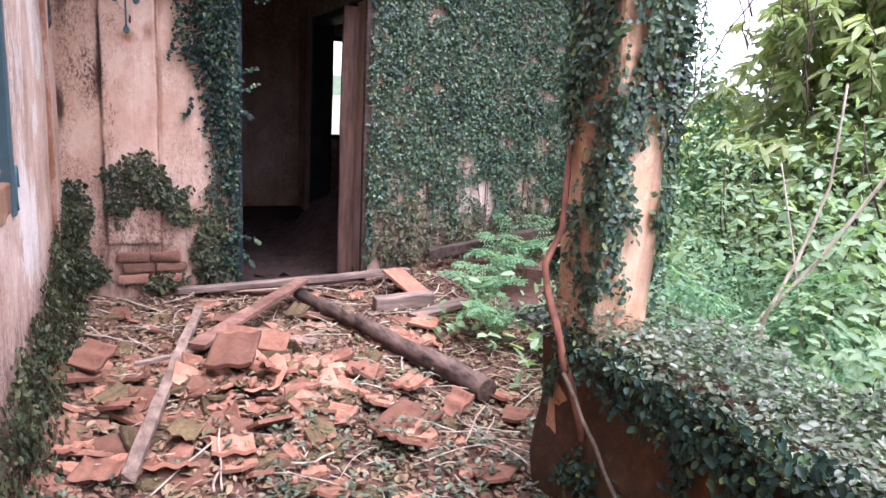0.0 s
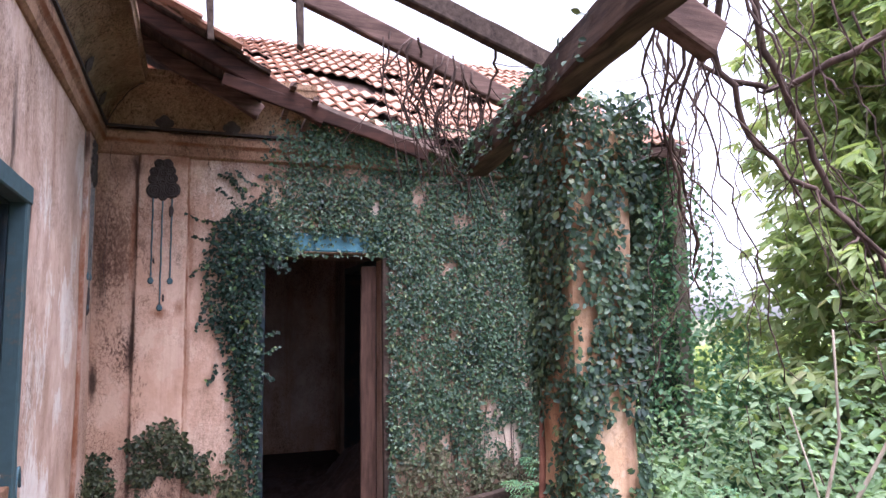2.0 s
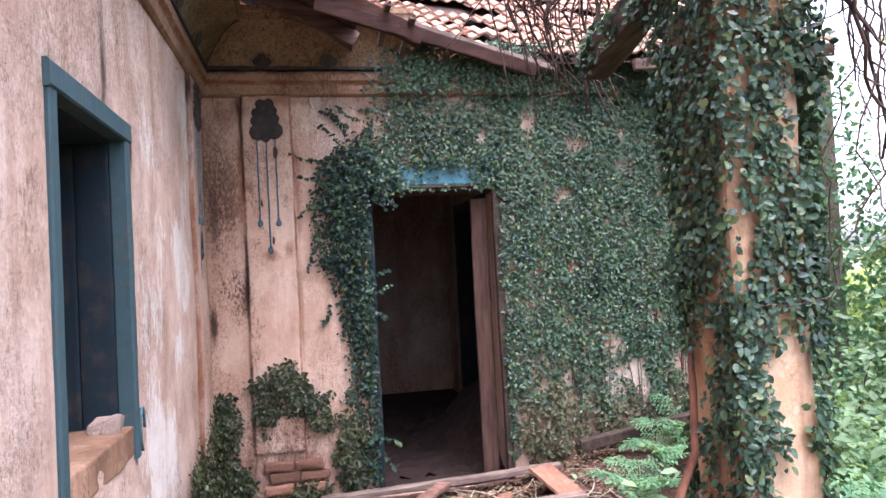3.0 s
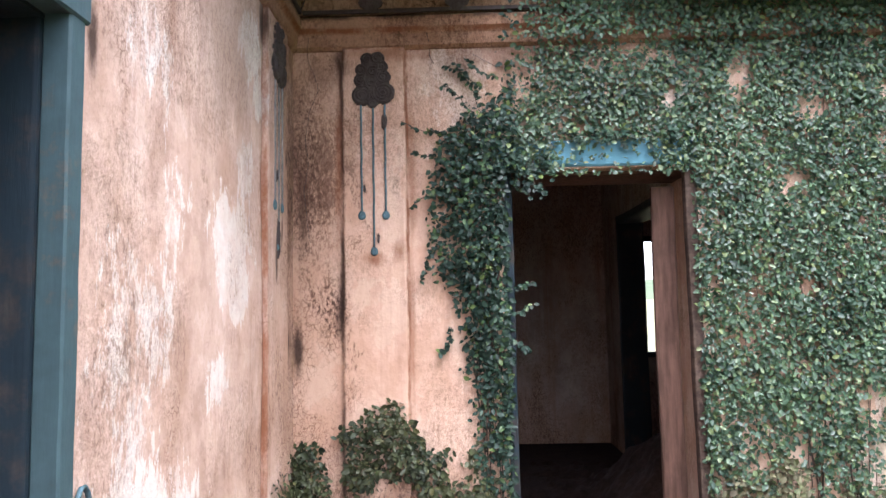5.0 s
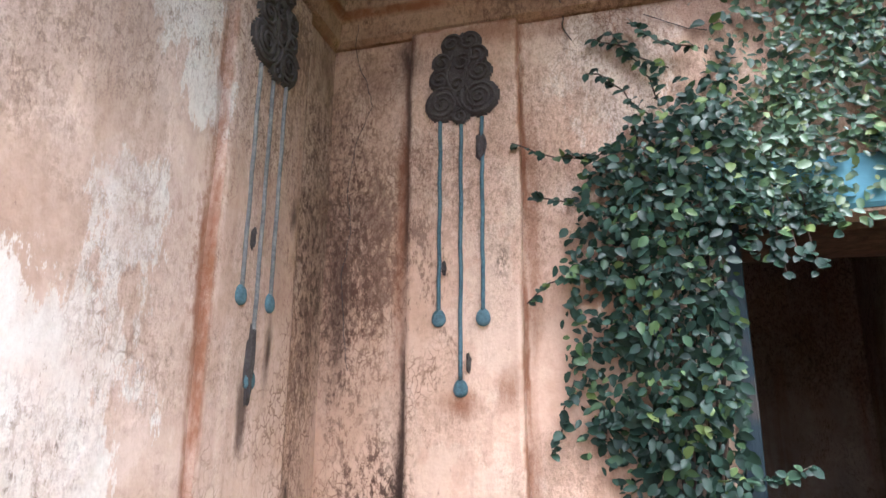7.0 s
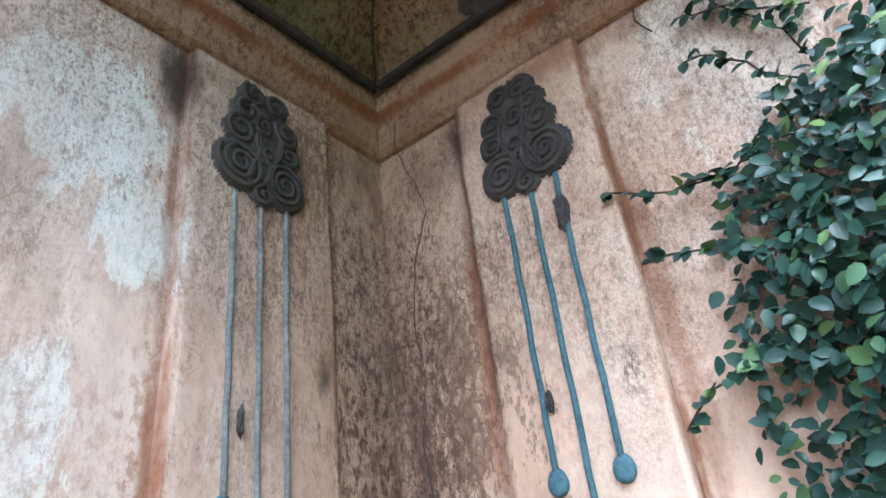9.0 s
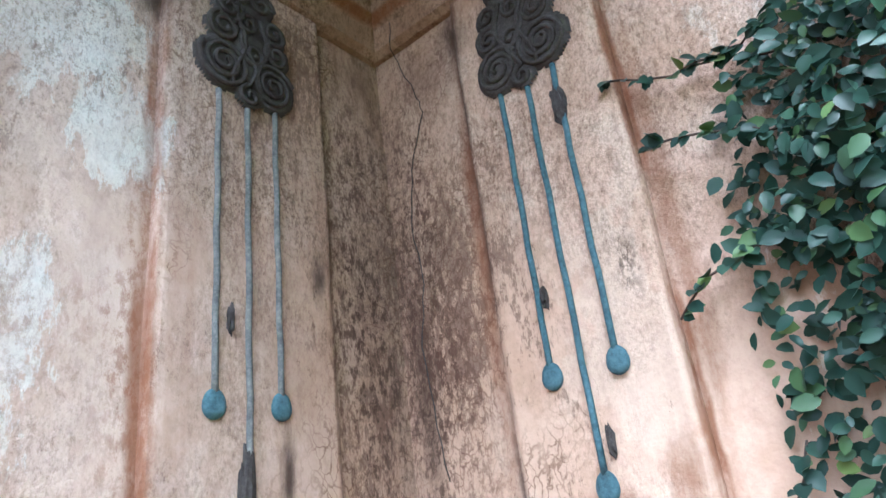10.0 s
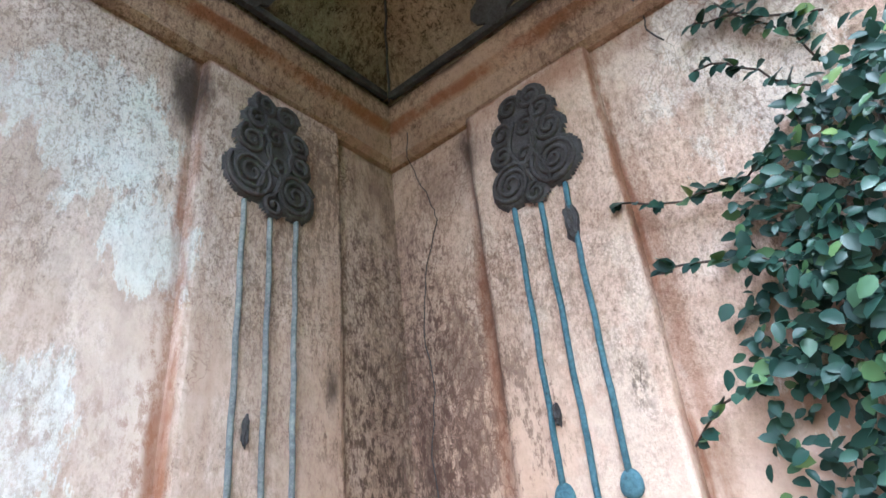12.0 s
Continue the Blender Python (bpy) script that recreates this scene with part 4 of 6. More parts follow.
def fringe():
    """Strands that hang free from the lintel and stand off the edge of the mat, with their leaves."""
    rng = random.Random(5)
    stems, P, D, N = bmesh.new(), [], [], []
    lines = [((0.80 + 0.03 * i, NY - 0.05, 2.45), (0.79 + 0.035 * i, NY - 0.07, 2.45 - rng.uniform(0.05, 0.26))) for i in range(8)]
    lines += [((1.15 + 0.09 * i, NY - 0.05, 2.6), (1.15 + 0.09 * i + rng.uniform(-0.04, 0.04), NY - 0.06, 2.6 - rng.uniform(0.05, 0.2))) for i in range(8)]
    lines += [((0.52, NY - 0.03, 2.54), (0.19, NY - 0.03, 2.66)), ((0.48, NY - 0.04, 2.41), (0.24, NY - 0.05, 2.47)), ((0.45, NY - 0.04, 2.27), (0.23, NY - 0.05, 2.16)), ((0.5, NY - 0.03, 2.62), (0.33, NY - 0.03, 2.60)), ((0.6, NY - 0.03, 2.7), (0.42, NY - 0.03, 2.86)),
              ((0.62, NY - 0.02, 2.75), (0.50, NY - 0.02, 3.0)), ((0.75, NY - 0.02, 2.9), (0.55, NY - 0.02, 3.02)), ((0.66, NY - 0.02, 2.85), (0.45, NY - 0.02, 2.98)),
              ((0.74, NY - 0.05, 1.55), (0.90, NY - 0.12, 1.62)), ((0.74, NY - 0.05, 1.45), (0.88, NY - 0.12, 1.37)), ((0.74, NY - 0.05, 1.7), (0.89, NY - 0.1, 1.74)), ((0.74, NY - 0.05, 0.5), (0.93, NY - 0.1, 0.42)),
              ((0.74, NY - 0.05, 0.4), (0.86, NY - 0.14, 0.25)), ((0.35, NY - 0.02, 1.95), (0.28, NY - 0.03, 1.75)), ((0.45, NY - 0.02, 1.5), (0.38, NY - 0.03, 1.36))]
    for a, b in lines:
        pts = wander(a, b, 7, 0.012, rng)
        tube(pts, 0.0022, 4, stems)
        for p0, p1 in zip(pts, pts[1:]):
            for k in range(3):
                q = p0.lerp(p1, rng.random())
                d = Vector((rng.uniform(-1, 1), rng.uniform(-0.9, -0.1), rng.uniform(-1, 0.3)))
                P.append(q), D.append(d), N.append((rng.uniform(-0.3, 0.3), -1, rng.uniform(0, 0.9)))
    L = RNG.uniform(0.022, 0.042, len(P))
    stuff("creeping_fig_strands", leaf_mesh("fig", P, D, N, L, L * 0.72, M_IVY, rounded=True), "young creeping fig shoots standing off the wall", "creeper")
    thing("creeping_fig_stems", stems, M_STEM, "thin brown creeping fig stems", "creeper", kind="stuff")


fringe()


def wall_stems():
    rng = random.Random(9)
    bm = bmesh.new()
    for i in range(70):
        x = rng.uniform(2.2, 4.5)
        z0, z1 = rng.uniform(0.1, 0.6), rng.uniform(1.0, 3.1)
        tube(wander((x, NY - 0.012, z0), (x + rng.uniform(-0.3, 0.3), NY - 0.012, z1), 14, 0.02, rng), rng.uniform(0.002, 0.005), 4, bm)
    for i in range(14):
        x = rng.uniform(0.58, 0.74)
        tube(wander((x, NY - 0.02, rng.uniform(0.2, 1.5)), (x + rng.uniform(-0.1, 0.15), NY - 0.03, rng.uniform(1.6, 2.7)), 14, 0.015, rng), rng.uniform(0.002, 0.006), 4, bm)
    thing("creeper_stems", bm, M_STEM, "web of brown creeper stems clinging to the wall", "creeper", kind="stuff")


wall_stems()


def blobs(table):
    def cover(u, v):
        best, out = 0.0, 0.03
        for cu, cv, ru, rv, o in table:
            r = math.hypot((u - cu) / ru, (v - cv) / rv) + 0.55 * fnoise(u * 6, v * 6, cu) + 0.25 * fnoise(u * 15, v * 15, cv)
            c = smooth(1.0, 0.6, r) * 0.85
            if c > best:
                best, out = c, 0.02 + o * smooth(1.0, 0.2, r)
        return best, out
    return cover


corner = blobs([(-0.33, 0.62, 0.14, 0.28, 0.14), (0.06, 0.92, 0.24, 0.15, 0.15), (0.20, 0.80, 0.20, 0.14, 0.13), (-0.06, 0.74, 0.10, 0.20, 0.08), (0.56, 0.40, 0.14, 0.40, 0.09), (-0.32, 0.22, 0.18, 0.2, 0.14), (0.22, 0.14, 0.26, 0.08, 0.08), (0.36, 0.62, 0.12, 0.09, 0.07)])
stuff("creeping_fig_corner", leaf_mesh("fig", *grow(13000, (-0.43, 0.7, 0.0, 1.1), corner, on_north, 0.034, 0.6, 3), M_IVY_SHADED), "dark creeping fig clumps at the foot of the wall", "creeper")
on_west = lambda u, v, out: (np.array([WX + out, u, v]), WEST_OUT, DOWN)


def fig_west(y, z):
    top = 0.50 + 0.30 * smooth(3.2, 5.2, y) + 0.22 * fnoise(y * 2.3, 1.0) - 0.30 * smooth(2.2, 1.0, y)
    return smooth(top + 0.05, top - 0.18, z + 0.12 * fnoise(y * 7, z * 7, 6)) * (0.42 + 0.7 * fnoise(y * 5, z * 5, 41)), 0.04 + 0.14 * smooth(top, 0.0, z)


stuff("creeping_fig_west", leaf_mesh("fig", *grow(34000, (1.2, 5.35, 0.0, 1.05), fig_west, on_west, 0.033, 0.6, 4), M_IVY_SHADED), "creeping fig climbing the foot of the pink wall", "creeper")


def around_post(u, v, out):
    """u runs round the post's four sides."""
    s, f = int(u) % 4, u % 1.0
    h = 0.13
    t = (f - 0.5) * 2 * h
    n = [np.array([0.0, -1.0, 0.0]), np.array([1.0, 0.0, 0.0]), np.array([0.0, 1.0, 0.0]), np.array([-1.0, 0.0, 0.0])][s]
    k = [np.array([1.0, 0, 0]), np.array([0, 1.0, 0]), np.array([-1.0, 0, 0]), np.array([0, -1.0, 0])][s]
    return np.array([PX, PY, v]) + n * (h + out) + k * t * (1 + out / h), n, DOWN


def fig_post(u, v):
    n = fnoise(u * 2.4, v * 2.6, 21) + 0.6 * fnoise(u * 7, v * 7, 3)
    bare = 0.42 * smooth(1.9, 1.0, v) - 0.35 * smooth(2.0, 2.5, v) + 0.35 * smooth(0.95, 0.8, v)
    return smooth(-0.12, 0.30, n + 0.46 - bare), 0.02 + 0.04 * smooth(1.8, 2.4, v)


stuff("creeping_fig_post", leaf_mesh("fig", *grow(25000, (0, 4, 0.3, 2.62), fig_post, around_post, 0.028, 0.5, 5), M_IVY_WALL, rounded=True), "creeping fig wrapped round the veranda post", "creeper")
on_par = lambda u, v, out: (np.array([1.52 - out, u, v]), np.array([-1.0, 0.0, 0.0]), DOWN)
fig_par = lambda y, z: (smooth(-0.15, 0.35, fnoise(y * 3, z * 3, 31) + 0.5 * fnoise(y * 9, z * 9, 2) - 0.22 + 0.9 * smooth(0.45, 0.72, z)), 0.05 + 0.06 * smooth(0.4, 0.7, z))
stuff("parapet_creeper", leaf_mesh("fig", *grow(15000, (-0.5, 2.0, 0.0, 0.78), fig_par, on_par, 0.030, 0.7, 6), M_IVY), "creeper hanging down the inner side of the parapet", "creeper")
M_GREYLEAF = leafy("grey_green_leaves", [(0.0, (0.03, 0.048, 0.028)), (0.6, (0.08, 0.11, 0.065)), (1.0, (0.17, 0.20, 0.12))], 0.4, 0.2)
top_par = lambda u, v, out: (np.array([u, v, 0.68 + out]), np.array([0.0, 0.0, 1.0]), np.array([-0.8, -0.5, -0.2]))
fig_top = lambda x, y: (0.8 + 0.5 * fnoise(x * 4, y * 4), 0.05 + 0.17 * smooth(0.1, 0.9, 0.5 + fnoise(x * 2.2, y * 2.2, 8)))
# Lighter leaves than on the parapet's side: the top light is in the colour.
stuff("parapet_top_creeper", leaf_mesh("fig", *grow(14500, (1.42, 2.0, -0.3, 2.35), fig_top, top_par, 0.027, 0.2, 7), M_GREYLEAF), "grey-green creeper matted over the parapet top", "creeper")

# dry vines on the low part of the wall
dry = blobs([(2.15, 0.45, 0.35, 0.4, 0.12), (2.75, 0.4, 0.4, 0.25, 0.1), (3.4, 0.45, 0.4, 0.3, 0.1)])
stuff("dry_creeper", leaf_mesh("fig", *grow(8500, (1.85, 3.7, 0.05, 0.95), dry, on_north, 0.035, 0.4, 8), M_IVY_DRY), "withered grey-brown creeper at the wall's foot", "creeper")


def beam_creeper():
    """Young fig that has climbed over the beam's end above the post."""
    rng = random.Random(71)
    P, D, N = [], [], []
    for k in range(760):
        f = rng.betavariate(1.2, 3.0) * 0.42
        a, side = Vector((1.60, 2.95, 2.60)).lerp(Vector((1.05, -1.2, 2.76)), f), rng.random()
        p = a + (Vector((-0.065, 0, rng.uniform(-0.07, 0.08))) if side < 0.65 else Vector((rng.uniform(-0.06, 0.06), 0, 0.078)))
        if fnoise(p.y * 6, p.z * 9, 3) < -0.1:
            continue
        P.append(p), D.append((rng.uniform(-1, 0.1), rng.uniform(-1, 1), rng.uniform(-1, 0.3))), N.append((-1, rng.gauss(0, 0.3), rng.uniform(0, 0.9)))
    L = np.array([rng.uniform(0.022, 0.038) for _ in P])
    stuff("beam_creeper", leaf_mesh("fig", P, D, N, L, L * 0.65, M_IVY_WALL, rounded=True), "sparse green creeping fig climbing over the beam", "creeper")


beam_creeper()


def cracks():
    bm = bmesh.new()
    rng = random.Random(3)
    for pts, r in ((((-0.33, 3.16), (-0.345, 3.05), (-0.30, 2.93), (-0.285, 2.86), (-0.34, 2.72), (-0.36, 2.58), (-0.34, 2.42), (-0.37, 2.28), (-0.35, 2.1), (-0.33, 1.95)), 0.0015),
                   (((0.34, 3.2), (0.36, 3.1), (0.355, 3.05), (0.39, 2.98)), 0.002), (((0.6, 3.05), (0.72, 2.98), (0.8, 2.96)), 0.0014)):
        line = []
        for (x0, z0), (x1, z1) in zip(pts, pts[1:]):
            for k in range(4):
                line.append((x0 + (x1 - x0) * k / 4 + rng.uniform(-0.004, 0.004), NY - 0.004 - (0.028 if -0.14 < x0 < 0.21 else 0) - (0.03 if z0 > 3.1 else 0), z0 + (z1 - z0) * k / 4))
        tube(line, r, 4, bm)
    thing("wall_cracks", bm, M_STUCCO_DARK, "black cracks running down the plaster", "crack", kind="structure")
    bm = bmesh.new()
    line = []
    for k in range(14):
        f = k / 13
        o, z = 0.03 + 0.29 * f, 3.29 + 0.27 * math.sin(f * math.pi / 2)
        line.append((WX + o + rng.uniform(-0.006, 0.006), NY - o, z - 0.006))
    tube(line, 0.004, 5, bm)
    thing("cove_crack", bm, M_STUCCO_DARK, "open crack up the mitre of the cove", "crack", kind="structure")


cracks()


def wasp_nests():
    """Mud lumps and peeled spots stuck to the pilasters."""
    rng = random.Random(8)
    for axis, u, z, w, h in (("y", 0.095, 2.66, 0.03, 0.085), ("x", 4.962, 1.965, 0.026, 0.16), ("x", 4.93, 2.28, 0.012, 0.05), ("y", 0.055, 2.0, 0.012, 0.05), ("y", -0.02, 2.28, 0.012, 0.04)):
        bm = bmesh.new()
        bmesh.ops.create_icosphere(bm, subdivisions=3, radius=1)
        for v in bm.verts:
            k = 1 + 0.45 * noise.noise(v.co * 2.2 + Vector((u * 9, z * 9, 0))) + 0.2 * noise.noise(v.co * 7)
            v.co.z = math.copysign(abs(v.co.z) ** 0.85, v.co.z)
            v.co.x = math.copysign(abs(v.co.x) ** 0.85, v.co.x)
            a, b, c = v.co.x * w * 0.55 * k, v.co.y * 0.012 * k, v.co.z * h * 0.55 * k
            v.co = Vector((u + a, NY - 0.03 + b, z + c)) if axis == "y" else Vector((WX + 0.03 - b, u + a, z + c))
        thing("mud_nest", bm, M_STUCCO_DARK, "crumbly black mud wasp nest on the pilaster", "nest", "mud nests on the pilasters")


wasp_nests()

# ---- roof of the house ----
EAVE = [(-0.8, 4.05), (0.0, 3.8), (0.6, 3.63), (1.15, 3.49), (2.0, 3.33), (2.6, 3.31), (4.8, 3.48)]
ROOF_Y0, ROOF_Y1, ROOF_TOP = 5.1, 8.5, 5.44


def roof_point(x, s, lift=0.0):
    z0 = along(EAVE, x)
    wave = 0.05 * fnoise(x * 0.9, s * 3, 17) * (1 - s)
    return Vector((x, ROOF_Y0 + (ROOF_Y1 - ROOF_Y0) * s, z0 + (ROOF_TOP - z0) * s + wave + lift))


roof = base("house_roof", (2.0, 6.5, 3.4), "sagging clay tile roof with slipped and missing tiles", "roof")
roof["kind"] = "structure"


def roof_deck():
    bm = bmesh.new()
    grid = [[bm.verts.new(roof_point(-0.8 + 5.6 * i / 28, j / 8, -0.055)) for j in range(9)] for i in range(29)]
    for i in range(28):
        for j in range(8):
            bm.faces.new((grid[i][j], grid[i + 1][j], grid[i + 1][j + 1], grid[i][j + 1]))
    bmesh.ops.solidify(bm, geom=list(bm.faces), thickness=0.02)
    return bm


# Closed deck added below the tiles so that no light leaks through.
part("deck", roof_deck(), M_RAFTER, roof, "closed dark board sheet added under the tiles")
back = bmesh.new()
bk = [back.verts.new(p) for p in ((-0.8, ROOF_Y1, ROOF_TOP - 0.03), (4.8, ROOF_Y1, ROOF_TOP - 0.03), (4.8, 11.0, 3.5), (-0.8, 11.0, 3.5))]
back.faces.new(bk)
bmesh.ops.solidify(back, geom=list(back.faces), thickness=0.05)
part("rear_slope", back, M_OLDTILE, roof)
gable = bmesh.new()
pts = [(4.75, 5.42, 3.4), (4.75, ROOF_Y1, ROOF_TOP - 0.1), (4.75, 10.9, 3.42)]
gv = [[gable.verts.new((x + o, y, z)) for x, y, z in pts] for o in (0, 0.2)]
gable.faces.new(gv[0]), gable.faces.new(gv[1])
for k in range(3):
    gable.faces.new((gv[0][k], gv[0][(k + 1) % 3], gv[1][(k + 1) % 3], gv[1][k]))
part("gable", gable, M_NORTH, roof, "peach gable wall")
part("fascia", timber(roof_point(2.9, -0.01, -0.07), roof_point(4.7, -0.01, -0.07), 0.03, 0.09, (0, 0, 1), 0.012, 20, 1, 0.03, 5), M_RAFTER, roof)


def clay_tile(width=0.258, length=0.32, thick=0.016, n=14, wave=0.014):
    """An interlocking clay tile: two troughs across, thick, with a lip at its lower end."""
    bm = bmesh.new()
    rows = []
    for y, lift in ((0.0, 0.012), (0.03, 0.0), (length, -0.004)):
        top, bot = [], []
        for i in range(n + 1):
            f = i / n
            z = wave * math.cos(f * math.tau * 2) + lift
            top.append(bm.verts.new((f * width, y, z)))
            bot.append(bm.verts.new((f * width, y, z - thick)))
        rows.append((top, bot))
    for (t0, b0), (t1, b1) in zip(rows, rows[1:]):
        for i in range(n):
            bm.faces.new((t0[i], t0[i + 1], t1[i + 1], t1[i])).smooth = True
        for i in (0, n):
            bm.faces.new((t0[i], t1[i], b1[i], b0[i]))
    t, b = rows[0]
    for i in range(n):
        bm.faces.new((t[i], t[i + 1], b[i + 1], b[i]))
    return bm


tile_me = mesh_of("roof_tile", clay_tile(), M_OLDTILE)


def lay_roof():
    rng = random.Random(4)
    cols, rows = 22, 14
    inv = parent_world(roof).inverted()
    for r in range(rows):
        s = r / rows
        for c in range(cols):
            x = -0.78 + 5.5 * c / cols
            gone = (r in (5, 6) and 8 < c < 11) or (r == 0 and 9 < c < 12) or (r in (1, 3) and 8 < c < 11 and (r + c) % 2) or rng.random() < 0.03
            if gone:
                continue
            a, b = roof_point(x, s, 0.01), roof_point(x, s + 1 / rows, 0.01)
            side = roof_point(x + 0.2, s, 0.01) - a
            yv = (b - a).normalized()
            zv = side.cross(yv).normalized()
            xv = yv.cross(zv)
            slip = rng.gauss(0, 0.012) if r > 2 else rng.gauss(0, 0.018)
            m = Matrix(((xv.x, yv.x, zv.x, a.x), (xv.y, yv.y, zv.y, a.y), (xv.z, yv.z, zv.z, a.z), (0, 0, 0, 1)))
            m = m @ pose(rng.gauss(0, 0.004), slip, 0.012, -2.5, rng.gauss(0, 1.5), rng.gauss(0, 1.5 if r > 2 else 3.0))
            ob = new("roof_tile", tile_me)
            ob.parent, ob.matrix_parent_inverse, ob.matrix_basis = roof, inv, m


lay_roof()

# ---- remains of the veranda roof ----
SLOPE = lambda x: 3.73 - 0.51 * x
remnant = base("veranda_roof_remnant", (0, 4.7, 3.6), "broken corner of the veranda roof with dark boards", "roof")
part("rafter", timber((-0.75, 4.30, SLOPE(-0.75) - 0.02), (1.06, 4.30, SLOPE(1.06) - 0.02), 0.07, 0.11, (0, 0, 1), 0.005, 20, 1, 0.06, 1), M_SPLIT, remnant, "edge rafter, brown and split")
part("rafter", timber((-0.75, 4.85, SLOPE(-0.75) - 0.03), (0.7, 4.85, SLOPE(0.7) - 0.03), 0.07, 0.11, (0, 0, 1), 0.008, 20, 1, 0.06, 2), M_RAFTER, remnant)
for k in range(11):
    x = -0.72 + 0.135 * k
    part("board", timber((x, 4.22, SLOPE(x) + 0.05), (x, 5.42, SLOPE(x) + 0.05), 0.165, 0.018, (0.51, 0, 1), 0.002, 6, 1, 0.06, k), M_LOG, remnant)
for k, x in enumerate((0.85, 1.0)):
    part("batten", timber((x, 4.2, SLOPE(x) + 0.05), (x + 0.02, 4.9, SLOPE(x) + 0.03), 0.04, 0.03, (0, 0, 1), 0.004, 8, 1, 0.05, 20 + k), M_RAFTER, remnant)
inv = parent_world(remnant).inverted()
part("fascia", timber((0.42, 4.27, 3.36), (1.80, 4.30, 2.975), 0.035, 0.085, (0, 0, 1), 0.006, 20, 1, 0.05, 4), M_SPLIT, remnant, "split brown board sagging from the rafter")
part("fascia", timber((0.75, 4.36, 3.36), (1.98, 4.38, 3.0), 0.04, 0.035, (0, 0, 1), 0.006, 20, 1, 0.05, 6), M_PLANK_X, remnant, "pale lath along the broken edge")
rr = random.Random(12)
for k in range(18):
    x, y = -0.7 + 0.12 * (k % 9), 4.4 + 0.3 * (k // 9)
    ob = new("roof_tile", tile_me)
    ob.parent, ob.matrix_parent_inverse = remnant, inv
    ob.matrix_basis = pose(x, y + rr.uniform(-0.03, 0.05), SLOPE(x) + 0.085, 0, 27, 0) @ pose(0, 0, 0, 0, rr.gauss(0, 3), -90 + rr.gauss(0, 9))


def rafter(a, b, w, h, label, seed, mat=M_RAFTER):
    return thing("rafter", timber(a, b, w, h, (0, 0, 1), 0.004, 26, 1, 0.04, seed), mat, label, "rafter", "bare veranda rafters")


rafter((-0.5, 3.02, 3.86), (1.80, 3.0, 2.97), 0.05, 0.10, "long pale grey rafter, bare of tiles", 31)
rafter((-0.5, 2.45, 3.72), (1.72, 2.4, 2.93), 0.06, 0.09, "dark rafter hung with dead vines", 32, M_LOG)
rafter((-0.5, 1.42, 3.75), (1.71, 1.38, 2.62), 0.07, 0.12, "weathered rafter with a sawn end beyond the post", 33)
thing("veranda_beam", timber((1.60, 2.95, 2.60), (1.05, -1.2, 2.76), 0.115, 0.14, (0, 0, 1), 0.014, 30, 1, 0.02, 41), M_BEAM, "heavy squared beam on the veranda post", "beam")
for k, (x, z0, z1) in enumerate(((0.30, 3.06, 3.5), (0.70, 3.09, 3.38))):
    thing("hanging_batten", timber((x, 2.94, z1), (x + 0.01, 2.94, z0), 0.035, 0.05, (0, 1, 0), 0.006, 8, 0.8, 0.03, 51 + k), M_LOG, "dark broken batten hanging from a rafter", "batten", "hanging battens")

# ---- dead lianas ----
LIANAS = [
    ([(1.9, 1.5, 3.2), (1.98, 1.66, 2.74), (2.11, 1.69, 2.5), (2.24, 1.66, 2.32), (2.36, 1.59, 2.22), (2.54, 1.46, 1.94), (2.8, 1.35, 1.4)], 0.014),
    ([(2.07, 1.6, 3.3), (2.22, 1.69, 2.79), (2.38, 1.69, 2.53), (2.5, 1.69, 2.25), (2.62, 1.62, 2.04), (2.75, 1.5, 1.6)], 0.017),
    ([(2.75, 1.2, 2.95), (2.5, 1.55, 2.75), (2.41, 1.74, 2.69), (2.3, 1.84, 2.71), (2.1, 1.9, 2.8)], 0.018),
    ([(1.70, 1.45, 2.95), (1.78, 1.61, 2.64), (1.77, 1.71, 2.51), (1.87, 1.77, 2.2), (1.95, 1.76, 2.06), (1.97, 1.8, 1.9)], 0.008),
    ([(1.62, 1.5, 2.85), (1.68, 1.69, 2.63), (1.74, 1.73, 2.52), (1.82, 1.76, 2.39), (1.87, 1.8, 2.2)], 0.006),
    ([(1.8, 1.4, 2.98), (1.85, 1.76, 2.46), (1.91, 1.79, 2.35), (1.98, 1.84, 1.98)], 0.009),
    ([(1.69, 1.45, 2.9), (1.74, 1.69, 2.52), (1.84, 1.72, 2.33), (1.99, 1.67, 2.15)], 0.006),
    ([(1.28, 2.9, 3.2), (1.33, 3.01, 3.1), (1.3, 3.11, 2.95), (1.47, 3.17, 2.68), (1.62, 3.19, 2.49)], 0.008),
    ([(1.39, 2.94, 3.14), (1.35, 3.06, 2.94), (1.45, 3.13, 2.73), (1.63, 3.14, 2.54)], 0.007),
    ([(1.45, 2.85, 3.1), (1.46, 2.93, 2.89), (1.4, 3.01, 2.81), (1.59, 2.99, 2.75), (1.80, 2.6, 2.69), (1.74, 2.2, 2.66)], 0.006),
    ([(1.12, 2.95, 3.2), (1.13, 3.03, 2.92), (0.95, 3.18, 2.68)], 0.004),
    ([(1.51, 2.5, 3.05), (1.6, 2.69, 2.99), (1.58, 2.78, 2.85), (1.5, 2.9, 2.55)], 0.008),
]


